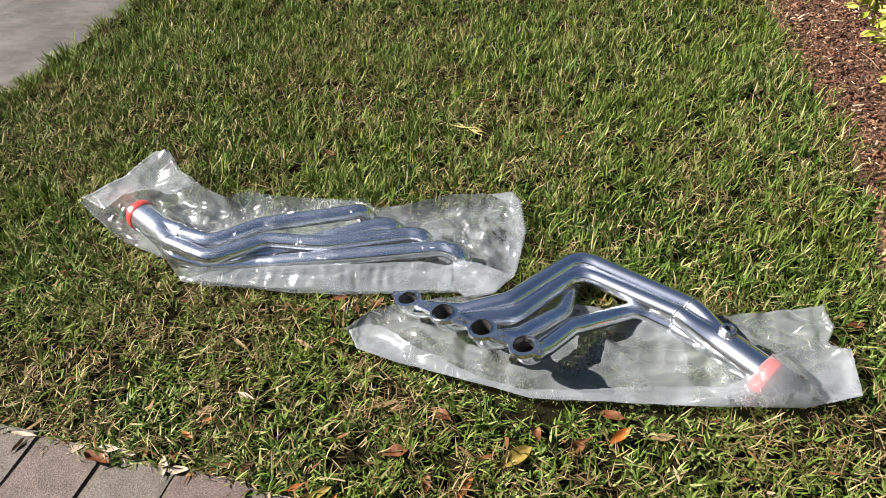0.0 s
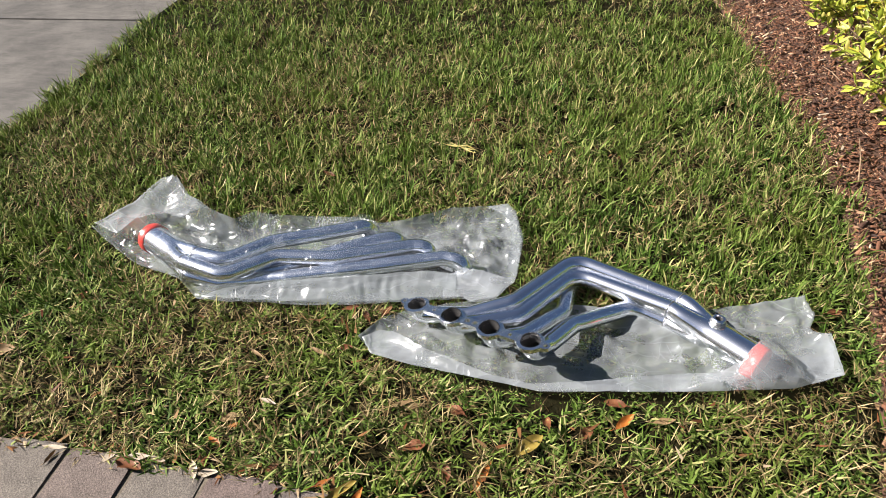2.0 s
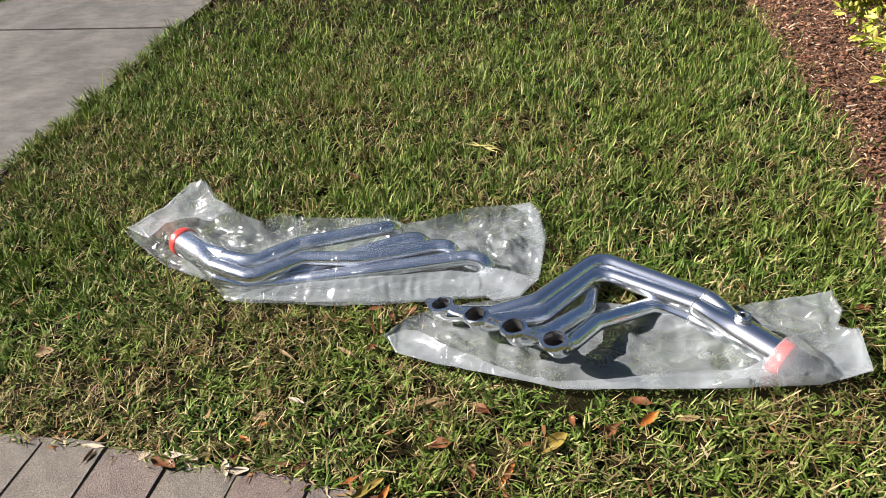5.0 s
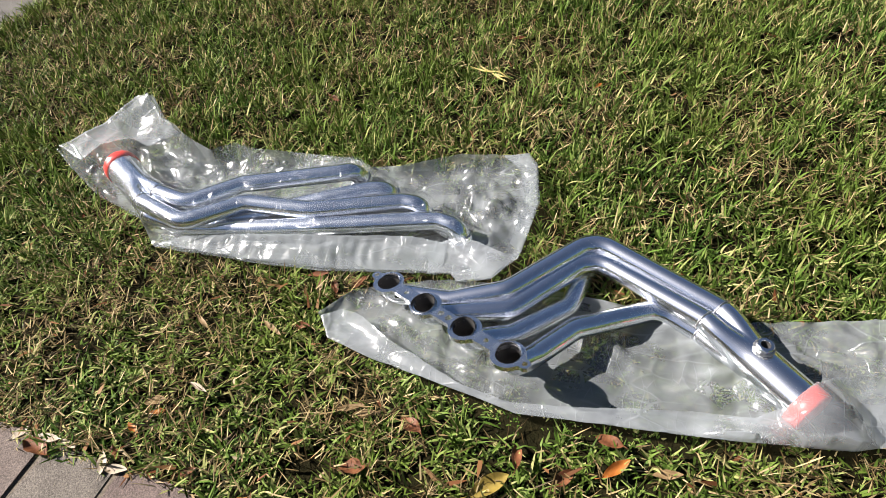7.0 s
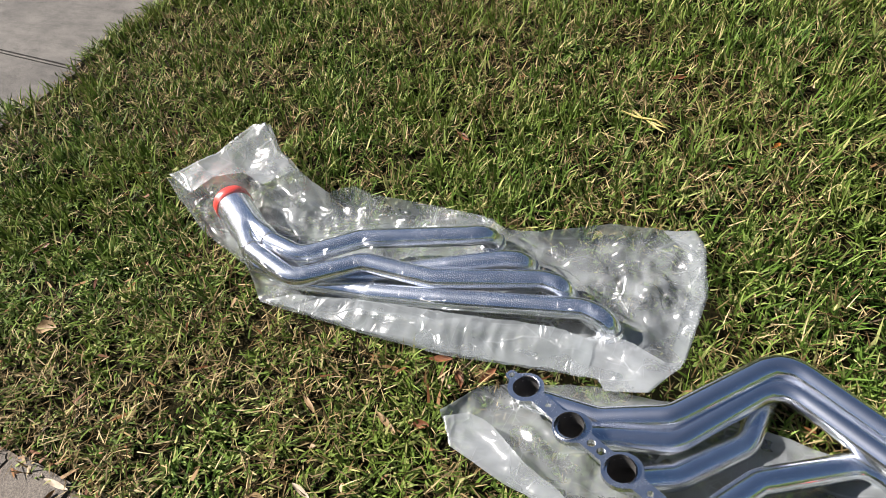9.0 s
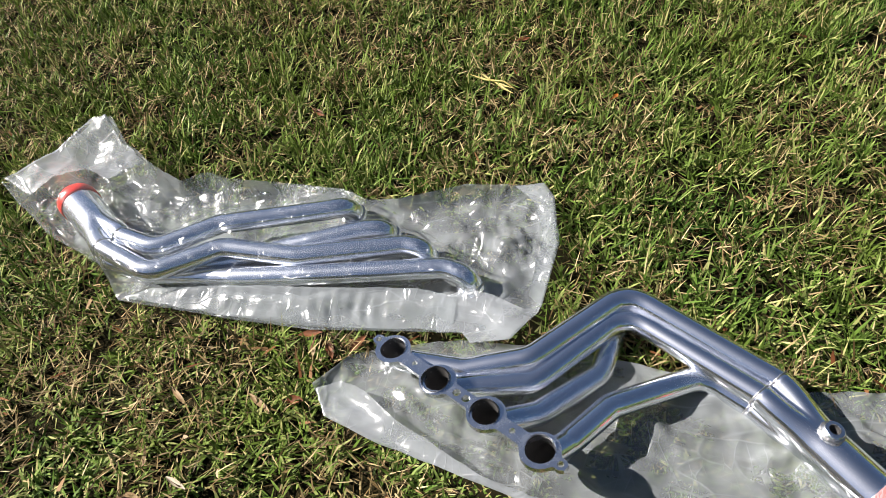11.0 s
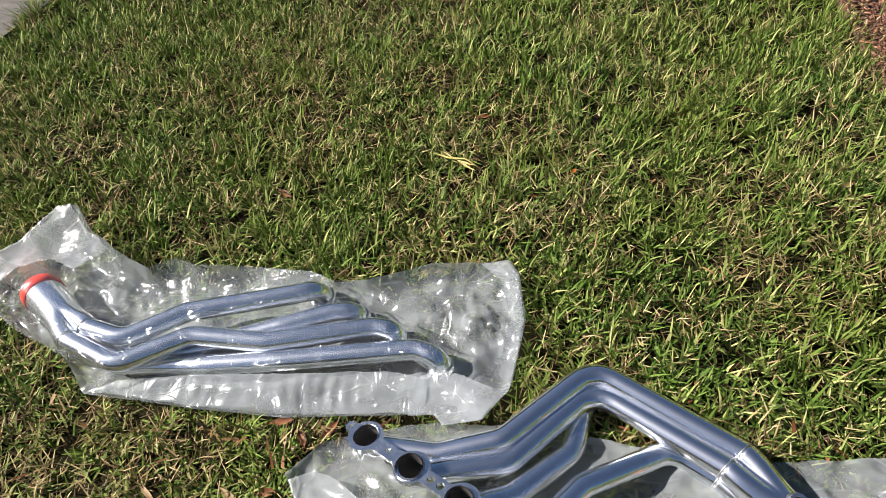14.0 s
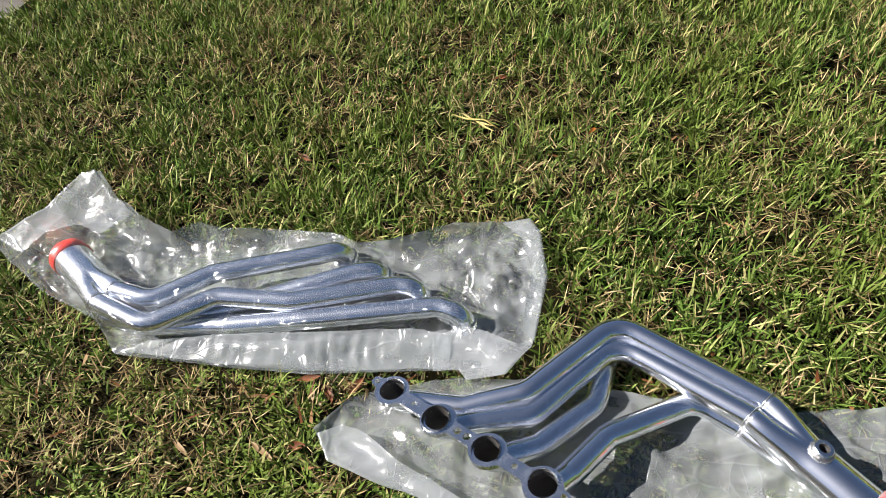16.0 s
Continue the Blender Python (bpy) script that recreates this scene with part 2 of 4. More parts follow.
def part(name, bm, material, parent, label="", smooth=True):
    """Links a bmesh as one mesh object under a thing or under a part."""
    ob = new(name, mesh_of(name, bm, material, smooth))
    ob.parent = parent
    if label:
        tagged(ob, label)
    return ob


def fast_mesh(name, verts, loops, totals, material, smooth=False):
    """A mesh from flat arrays."""
    me = bpy.data.meshes.new(name)
    me.vertices.add(len(verts))
    me.vertices.foreach_set("co", np.asarray(verts, np.float32).ravel())
    me.loops.add(len(loops))
    me.loops.foreach_set("vertex_index", np.asarray(loops, np.int32))
    totals = np.asarray(totals, np.int32)
    me.polygons.add(len(totals))
    me.polygons.foreach_set("loop_start", np.concatenate([[0], np.cumsum(totals)[:-1]]).astype(np.int32))
    me.polygons.foreach_set("loop_total", totals)
    me.update(calc_edges=True)
    me.validate()
    if smooth:
        me.polygons.foreach_set("use_smooth", [True] * len(me.polygons))
    me.materials.append(material)
    return me


def soft_noise(x, y, cell, seed):
    """Smooth value noise from 0 to 1 over the plan."""
    g = np.random.default_rng(seed).random((64, 64))
    u, v = np.asarray(x) / cell + 300, np.asarray(y) / cell + 300
    i, j = np.floor(u).astype(int), np.floor(v).astype(int)
    fu, fv = u - i, v - j
    fu, fv = fu * fu * (3 - 2 * fu), fv * fv * (3 - 2 * fv)
    i0, j0, i1, j1 = i % 64, j % 64, (i + 1) % 64, (j + 1) % 64
    return (g[i0, j0] * (1 - fu) + g[i1, j0] * fu) * (1 - fv) + (g[i0, j1] * (1 - fu) + g[i1, j1] * fu) * fv


def inside(px, py, poly):
    """Which points of the plan lie in the outline."""
    hit = np.zeros(np.shape(px), bool)
    n = len(poly)
    for a in range(n):
        (x0, y0), (x1, y1) = poly[a][:2], poly[(a + 1) % n][:2]
        if y0 == y1:
            continue
        cross = (y0 > py) != (y1 > py)
        hit ^= cross & (px < (x1 - x0) * (py - y0) / (y1 - y0) + x0)
    return hit


def rounded(points, radius, step=0.007):
    """A path through corner points, its corners bent to the given radius."""
    pts = [Vector(p) for p in points]
    out = [pts[0]]
    for a, b, c in zip(pts, pts[1:], pts[2:]):
        u, v = (a - b), (c - b)
        reach = min(u.length, v.length) * 0.49
        ang = u.angle(v)
        cut = min(reach, radius / max(math.tan(ang / 2), 0.05))
        p, q = b + u.normalized() * cut, b + v.normalized() * cut
        n = max(3, int((p - q).length / step) + 2)
        for i in range(n + 1):
            s = i / n
            out.append(p * (1 - s) ** 2 + b * 2 * s * (1 - s) + q * s * s)
    out.append(pts[-1])
    clean = [out[0]]
    for p in out[1:]:
        if (p - clean[-1]).length > 0.0015:
            clean.append(p)
    return clean


def sweep(bm, path, radii, sides=22, cap=False):
    """A round bar along a path."""
    n = len(path)
    if isinstance(radii, (int, float)):
        radii = [radii] * n
    t = [(path[min(i + 1, n - 1)] - path[max(i - 1, 0)]).normalized() for i in range(n)]
    side = t[0].orthogonal().normalized()
    rings = []
    for i in range(n):
        side = (side - t[i] * side.dot(t[i])).normalized()
        up = t[i].cross(side)
        rings.append([bm.verts.new(path[i] + (side * math.cos(a) + up * math.sin(a)) * radii[i]) for a in (2 * math.pi * k / sides for k in range(sides))])
    for a, b in zip(rings, rings[1:]):
        for k in range(sides):
            bm.faces.new((a[k], a[(k + 1) % sides], b[(k + 1) % sides], b[k]))
    if cap:
        bm.faces.new(rings[0][::-1])
        bm.faces.new(rings[-1])
    return rings


def turned(bm, foot, axis, profile, sides=26):
    """A turned piece: (height along the axis, radius) rings."""
    o1 = axis.orthogonal().normalized()
    o2 = axis.cross(o1)
    rings = [[bm.verts.new(foot + axis * h + (o1 * math.cos(q) + o2 * math.sin(q)) * r) for q in (2 * math.pi * i / sides for i in range(sides))] for h, r in profile]
    for a, b in zip(rings, rings[1:]):
        for i in range(sides):
            bm.faces.new((a[i], a[(i + 1) % sides], b[(i + 1) % sides], b[i]))


# ---- ground, paving and beds ----
def soften(x, k):
    return np.clip(x / k, 0, 1)


MULCH_Y = [-0.6, -0.24, -0.02, 0.21, 0.46, 0.57, 0.78, 0.97, 1.16, 1.36, 1.59, 1.91, 2.4, 3.2, 6.0]
MULCH_X = [0.62, 0.82, 0.92, 1.00, 1.07, 1.09, 1.14, 1.17, 1.19, 1.185, 1.185, 1.20, 1.21, 1.20, 1.16]


def mulch_edge(y):
    return np.interp(y, MULCH_Y, MULCH_X)


def walk_edge(y):
    return -1.975 + 0.074 * y


WALK_WIDE = 1.58


def paver_edge(x):
    s = np.asarray(x) + 1.04
    return -0.097 - 0.115 * s - 0.045 * s * s


SOIL_Z = -0.035
bm = bmesh.new()
bmesh.ops.create_grid(bm, x_segments=80, y_segments=80, size=90)
for v in bm.verts:
    v.co = Vector((math.copysign(abs(v.co.x / 90) ** 2.2 * 90, v.co.x), math.copysign(abs(v.co.y / 90) ** 2.2 * 90, v.co.y), SOIL_Z))
    v.co.z += 0.006 * (noise.noise(v.co * 2.0)) if abs(v.co.x) < 8 and abs(v.co.y) < 8 else 0
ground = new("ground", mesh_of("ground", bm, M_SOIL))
tagged(ground, "soil and thatch under the lawn, shade between blades in its colour", "ground", kind="structure")


# unseen trees, added far behind everything all round to darken reflections and sky fill
verts, loops, totals = [], [], []
ring_n, rise_n = 240, 10
for i in range(ring_n):
    a = 2 * math.pi * i / ring_n
    top = 11.0 + 7.0 * noise.noise(Vector((math.cos(a) * 3, math.sin(a) * 3, 2))) + 1.3 * noise.noise(Vector((math.cos(a) * 12, math.sin(a) * 12, 5)))
    for r in range(rise_n):
        q = r / (rise_n - 1)
        d = 30 + 1.6 * noise.noise(Vector((math.cos(a) * 9, math.sin(a) * 9, q * 4))) - 2.2 * math.sin(q * math.pi)
        verts.append((math.cos(a) * d, math.sin(a) * d, SOIL_Z - 0.05 + top * q))
for i in range(ring_n):
    for r in range(rise_n - 1):
        k = (i + 1) % ring_n
        loops += [i * rise_n + r, k * rise_n + r, k * rise_n + r + 1, i * rise_n + r + 1]
        totals.append(4)
M_BACKDROP_TREES = plain_material("backdrop_foliage", [(0.3, (0.012, 0.022, 0.006)), (0.7, (0.055, 0.085, 0.022))], 0.9, 2.5, 0.8, 0.2)
far = new("backdrop", fast_mesh("backdrop", verts, loops, totals, M_BACKDROP_TREES))
tagged(far, "unseen dark green tree ring added far off to darken reflections", "trees", kind="structure")


def slab_mesh(name, w, l, h, bevel, material, seed=0, wobble=0.0, corner=0.01):
    """A block with worn top edges, its top at z = 0."""
    bm = bmesh.new()
    bmesh.ops.create_cube(bm, size=1)
    for v in bm.verts:
        v.co = Vector((v.co.x * w, v.co.y * l, (v.co.z - 0.5) * h))
    bmesh.ops.bevel(bm, geom=[e for e in bm.edges if abs(e.verts[0].co.z - e.verts[1].co.z) > h * 0.5], offset=corner, segments=3, affect="EDGES")
    bmesh.ops.bevel(bm, geom=[e for e in bm.edges if all(v.co.z > -0.001 for v in e.verts)], offset=bevel, segments=2, affect="EDGES")
    if wobble:
        rnd = random.Random(seed)
        off = Vector((rnd.random() * 50, rnd.random() * 50, 0))
        for v in bm.verts:
            v.co += noise.noise_vector((v.co + off) * 22) * wobble
    return mesh_of(name, bm, material, False)


# the pavement: cast slabs with open joints
pavement = new("pavement")
tagged(pavement, "weathered grey concrete pavement beside the lawn", "pavement", kind="structure")
turn = math.atan(-0.10)
for i in range(-2, 5):
    cy = 1.065 + 0.76 + 1.52 * i
    me = slab_mesh("slab", WALK_WIDE, 1.517, 0.09, 0.008, M_CONCRETE, i + 9, 0.0016)
    ob = new("slab", me)
    ob.parent = pavement
    ob.matrix_basis = pose(walk_edge(cy) - WALK_WIDE / 2, cy + 0.08, -0.016, 0, 0, math.degrees(turn))

# the paver edging
edging = new("paver_edging")
tagged(edging, "row of worn grey-pink concrete pavers edging the lawn", "pavers", kind="structure")
paver_meshes = [slab_mesh("paver", 0.1635, 0.230, 0.06, 0.0035, M_PAVER, 20 + i, 0.0025, 0.011) for i in range(4)]
x = -0.851 - 0.168 * 6
i = 0
while x < 0.75:
    cx = x + 0.084
    y0 = float(paver_edge(cx))
    slope = float(paver_edge(cx + 0.05) - paver_edge(cx - 0.05)) / 0.1
    a = math.atan(slope) * 0.55 - 0.055
    rnd = random.Random(i)
    for row in range(3):
        d = 0.116 + row * 0.232
        off = 0.08 if row % 2 else 0.0
        ob = new("paver", paver_meshes[(i + row) % 4])
        ob.parent = edging
        ob.matrix_basis = pose(cx + off + math.sin(a) * d, y0 - math.cos(a) * d - (0.0, 0.004, -0.003)[i % 3], -0.012 + rnd.uniform(-0.002, 0.002), rnd.uniform(-0.6, 0.6), rnd.uniform(-0.6, 0.6), math.degrees(a) + rnd.uniform(-0.7, 0.7))
    x += 0.168
    i += 1

# sand and dirt packed in the joints
verts, loops, totals = [], [], []
for i in range(80):
    xx = -1.86 + 2.76 * i / 79
    for q in range(2):
        verts.append((xx, float(paver_edge(xx)) - 0.004 - 0.6 * q, -0.0155))
    if i:
        loops += [2 * i - 2, 2 * i - 1, 2 * i + 1, 2 * i]
        totals.append(4)
M_SAND = plain_material("joint_sand", [(0.3, (0.05, 0.04, 0.028)), (0.7, (0.16, 0.13, 0.095))], 0.95, 160, 0.6)
ob = new("joint_sand", fast_mesh("joint_sand", verts, loops, totals, M_SAND))
ob.parent = edging

# the mulch bed
def bed_height(x, y):
    return -0.022 + 0.020 * noise.noise(Vector((x * 5, y * 5, 3))) + 0.010 * noise.noise(Vector((x * 17, y * 17, 1)))


nx, ny = 60, 160
ys = np.linspace(-1.2, 6.0, ny)
verts = []
for yy in ys:
    xm = float(mulch_edge(yy))
    for q in range(nx):
        xx = xm - 0.01 + 3.0 * (q / (nx - 1)) ** 1.5
        verts.append((xx, yy, bed_height(xx, yy) - (0.012 if q < 2 else 0.0)))
loops, totals = [], []
for r in range(ny - 1):
    for q in range(nx - 1):
        loops += [r * nx + q, r * nx + q + 1, (r + 1) * nx + q + 1, (r + 1) * nx + q]
        totals.append(4)
bed = new("mulch_bed", fast_mesh("mulch_bed", verts, loops, totals, M_MULCH_BED, True))
tagged(bed, "dark reddish-brown planting bed along the lawn", "planting bed", kind="structure")


def chip_field(rng, px, py, pz, size_low, size_high):
    """Tapered splinters of bark, thrown about."""
    n = len(px)
    ln = rng.uniform(size_low, size_high, n) * rng.choice([0.6, 1.0, 1.6], n, p=[0.62, 0.33, 0.05])
    wd = ln * rng.uniform(0.12, 0.42, n)
    th = ln * rng.uniform(0.08, 0.2, n)
    yaw, tilt, rollv = rng.uniform(0, 2 * np.pi, n), rng.normal(0, 0.35, n), rng.normal(0, 0.5, n)
    box = np.array([(-.5, -.35, -.5), (.5, -.5, -.5), (.5, .4, -.5), (-.5, .5, -.5), (-.4, -.3, .5), (.42, -.35, .5), (.45, .3, .5), (-.45, .42, .5)])
    v = box[None] * np.stack([ln, wd, th], -1)[:, None] * (1 + rng.uniform(-0.25, 0.25, (n, 8, 3)))
    cr, sr = np.cos(rollv)[:, None], np.sin(rollv)[:, None]
    v = np.stack([v[..., 0], v[..., 1] * cr - v[..., 2] * sr, v[..., 1] * sr + v[..., 2] * cr], -1)
    ct, st = np.cos(tilt)[:, None], np.sin(tilt)[:, None]
    v = np.stack([v[..., 0] * ct + v[..., 2] * st, v[..., 1], -v[..., 0] * st + v[..., 2] * ct], -1)
    cy, sy = np.cos(yaw)[:, None], np.sin(yaw)[:, None]
    v = np.stack([v[..., 0] * cy - v[..., 1] * sy, v[..., 0] * sy + v[..., 1] * cy, v[..., 2]], -1)
    v += np.stack([px, py, pz], -1)[:, None]
    f = np.array([0, 3, 2, 1, 4, 5, 6, 7, 0, 1, 5, 4, 1, 2, 6, 5, 2, 3, 7, 6, 3, 0, 4, 7])
    loops = (np.arange(n)[:, None] * 8 + f[None]).ravel()
    return v.reshape(-1, 3), loops, np.full(n * 6, 4)


rng = np.random.default_rng(5)
n = 64000
cy = -0.6 + 4.6 * rng.random(n) ** 1.1
cx = mulch_edge(cy) + 0.005 + 1.1 * rng.random(n) ** 1.2
v, lo, to = chip_field(rng, cx, cy, np.array([bed_height(p, q) for p, q in zip(cx, cy)]) + rng.uniform(0.001, 0.012, n), 0.007, 0.027)
chips = new("bark_chips", fast_mesh("bark_chips", v, lo, to, M_MULCH))
tagged(chips, "reddish-brown shredded bark mulch lying on the bed", "mulch", kind="stuff")

# ---- exhaust headers ----
TUBE_R = 0.0222
BAG_LEFT = [(-1.12, 0.585, 0.070), (-1.02, 0.69, 0.085), (-0.965, 0.775, 0.115), (-0.92, 0.785, 0.125), (-0.87, 0.735, 0.085), (-0.77, 0.685, 0.055), (-0.715, 0.665, 0.045), (-0.65, 0.69, 0.055), (-0.60, 0.68, 0.05),
            (-0.49, 0.70, 0.03), (-0.33, 0.70, 0.025), (-0.27, 0.675, 0.02), (-0.19, 0.68, 0.03), (-0.05, 0.735, 0.035), (0.12, 0.755, 0.03), (0.145, 0.72, 0.025), (0.163, 0.60, 0.01),
            (0.14, 0.43, 0.008), (0.09, 0.36, 0.006), (0.02, 0.345, 0.004), (0.0, 0.368, 0.0), (-0.08, 0.36, 0.0), (-0.30, 0.335, 0.0), (-0.51, 0.34, 0.0), (-0.73, 0.352, 0.0), (-0.81, 0.43, 0.005), (-0.97, 0.49, 0.02), (-1.06, 0.545, 0.05)]
BAG_RIGHT = [(-0.26, 0.220, 0.0), (-0.20, 0.290, 0.0), (-0.15, 0.310, 0.0), (0.0, 0.350, 0.0), (0.16, 0.355, 0.0), (0.33, 0.350, -0.01), (0.46, 0.325, -0.01), (0.62, 0.325, 0.0), (0.76, 0.335, 0.02), (0.86, 0.345, 0.035),
             (0.872, 0.29, 0.02), (0.848, 0.25, 0.01), (0.885, 0.225, 0.02), (0.872, 0.105, 0.015), (0.76, 0.075, 0.0), (0.57, 0.062, 0.0), (0.38, 0.056, 0.0), (0.19, 0.052, 0.0), (0.06, 0.085, 0.0), (-0.11, 0.125, 0.0), (-0.215, 0.16, 0.0)]
BAG_FLAP = [(-0.245, 0.205, 0.012), (-0.20, 0.222, 0.02), (-0.15, 0.205, 0.022), (-0.08, 0.160, 0.022), (0.0, 0.122, 0.018), (0.08, 0.088, 0.012), (0.16, 0.070, 0.008), (0.26, 0.072, 0.008), (0.36, 0.085, 0.010), (0.50, 0.100, 0.014), (0.60, 0.100, 0.02), (0.652, 0.122, 0.04), (0.690, 0.160, 0.055), (0.735, 0.192, 0.04), (0.80, 0.212, 0.03), (0.887, 0.228, 0.024),
            (0.874, 0.103, 0.017), (0.76, 0.073, 0.002), (0.57, 0.060, 0.002), (0.38, 0.054, 0.002), (0.19, 0.050, 0.002), (0.06, 0.083, 0.002), (-0.11, 0.123, 0.002), (-0.217, 0.158, 0.002)]

HEADER_RIGHT = {
    "ports": [(-0.112, 0.284, 0.051), (-0.019, 0.219, 0.078), (0.074, 0.160, 0.094), (0.169, 0.105, 0.109)],
    "tubes": [
        [(-0.112, 0.284, 0.051), (-0.106, 0.282, 0.018), (0.021, 0.272, 0.026), (0.136, 0.301, 0.045), (0.300, 0.462, 0.052), (0.549, 0.314, 0.050)],
        [(-0.019, 0.219, 0.078), (-0.013, 0.219, 0.040), (0.044, 0.240, 0.030), (0.148, 0.265, 0.030), (0.299, 0.428, 0.034), (0.516, 0.284, 0.045)],
        [(0.074, 0.160, 0.094), (0.082, 0.164, 0.048), (0.160, 0.208, 0.022), (0.262, 0.310, 0.002), (0.300, 0.462, -0.010), (0.45, 0.410, -0.010), (0.545, 0.302, 0.006)],
        [(0.169, 0.105, 0.109), (0.176, 0.110, 0.066), (0.212, 0.149, 0.050), (0.279, 0.231, 0.038), (0.440, 0.330, 0.006), (0.512, 0.270, 0.002)],
    ],
    "weld": (0.535, 0.300, 0.022), "cap": (0.696, 0.133, 0.016), "cap_r": 0.0400, "bung": 0.112, "lobes": ((-1, 1), (1, 1), (-1, -1), (1, -1)),
}
HEADER_LEFT = {
    "ports": [(-0.283, 0.636, 0.004), (-0.192, 0.586, 0.002), (-0.098, 0.531, 0.0), (0.004, 0.474, -0.004)],
    "tubes": [
        [(-0.283, 0.636, 0.004), (-0.297, 0.628, 0.044), (-0.340, 0.610, 0.046), (-0.560, 0.540, 0.050), (-0.672, 0.458, 0.050), (-0.752, 0.479, 0.060)],
        [(-0.192, 0.586, 0.002), (-0.207, 0.582, 0.034), (-0.245, 0.574, 0.034), (-0.351, 0.535, 0.026), (-0.53, 0.480, 0.0), (-0.67, 0.442, 0.0), (-0.764, 0.466, 0.012)],
        [(-0.098, 0.531, 0.0), (-0.108, 0.536, 0.036), (-0.150, 0.541, 0.036), (-0.367, 0.482, 0.040), (-0.531, 0.481, 0.045), (-0.660, 0.397, 0.045), (-0.779, 0.443, 0.056)],
        [(0.004, 0.474, -0.004), (-0.010, 0.482, 0.030), (-0.055, 0.496, 0.031), (-0.325, 0.453, 0.020), (-0.50, 0.434, 0.008), (-0.62, 0.434, -0.006), (-0.70, 0.432, -0.010), (-0.790, 0.434, 0.010)],
    ],
    "weld": (-0.771, 0.458, 0.034), "cap": (-0.945, 0.588, 0.028), "cap_r": 0.0435, "bung": None, "lobes": ((1, 1), (1, -1), (-1, 1), (-1, -1)),
}


def flange_bm(ports, normal, thick):
    """A laser-cut plate: a boss at each port, narrow bridges with bolt holes, an ear at each end."""
    p = [Vector(q) for q in ports]
    along = (p[-1] - p[0]).normalized()
    normal = (normal - along * normal.dot(along)).normalized()
    cross = normal.cross(along)
    total = (p[-1] - p[0]).length
    at = [(q - p[0]).dot(along) for q in p]
    lo, hi = -0.050, total + 0.050

    def half(s):
        w = 0.0
        for a in at:
            d = abs(s - a)
            if d < 0.0330:
                w = max(w, math.sqrt(0.0330 ** 2 - d * d))
        if at[0] < s < at[-1]:
            w = max(w, 0.0135)
        for e in (lo + 0.011, hi - 0.011):
            d = abs(s - e)
            if d < 0.011:
                w = max(w, math.sqrt(0.011 ** 2 - d * d))
        if s < at[0] or s > at[-1]:
            if lo + 0.011 < s < hi - 0.011:
                w = max(w, 0.010)
        return w

    n = 150
    ss = [lo + 0.0008 + (hi - lo - 0.0016) * i / n for i in range(n + 1)]
    ws = [half(s) for s in ss]
    ws = [sum(ws[max(0, i - 1):i + 2]) / len(ws[max(0, i - 1):i + 2]) for i in range(n + 1)]
    bm = bmesh.new()

    def spot(s, w):
        return bm.verts.new(p[0] + along * s + cross * w)

    rings = [[spot(s, w) for s, w in zip(ss, ws)] + [spot(s, -w) for s, w in reversed(list(zip(ss, ws)))]]

    def ring(s, w, r, k):
        rings.append([spot(s + r * math.cos(2 * math.pi * i / k), w + r * math.sin(2 * math.pi * i / k)) for i in range(k)])

    for a in at:
        ring(a, 0, 0.0236, 30)
    for s in (lo + 0.011, hi - 0.011, (at[0] + at[1]) / 2, (at[2] + at[3]) / 2):
        ring(s, 0, 0.0054, 14)
    for s in ((at[1] + at[2]) / 2 - 0.0105, (at[1] + at[2]) / 2 + 0.0105):
        ring(s, 0, 0.0072, 16)
    edges = []
    for r in rings:
        for a, b in zip(r, r[1:] + r[:1]):
            edges.append(bm.edges.new((a, b)))
    bmesh.ops.triangle_fill(bm, use_beauty=True, use_dissolve=False, edges=edges, normal=normal)
    made = bmesh.ops.extrude_face_region(bm, geom=list(bm.faces))
    for g in made["geom"]:
        if isinstance(g, bmesh.types.BMVert):
            g.co -= normal * thick
    bmesh.ops.recalc_face_normals(bm, faces=list(bm.faces))
    return bm


def lobed(theta, lobe, gap, r_end, s):
    """Radius of the collector at s: four tubes side by side at 0, one round pipe at 1."""
    best = 0.0
    for k in range(4):
        a = math.pi / 4 + k * math.pi / 2
        d = gap * math.sqrt(2)
        c = math.cos(theta - a)
        q = d * d * (c * c - 1) + lobe * lobe
        if q > 0:
            best = max(best, d * c + math.sqrt(q))
    best = max(best, gap * 1.35)
    e = s * s * (3 - 2 * s)
    return best * (1 - e) + r_end * e


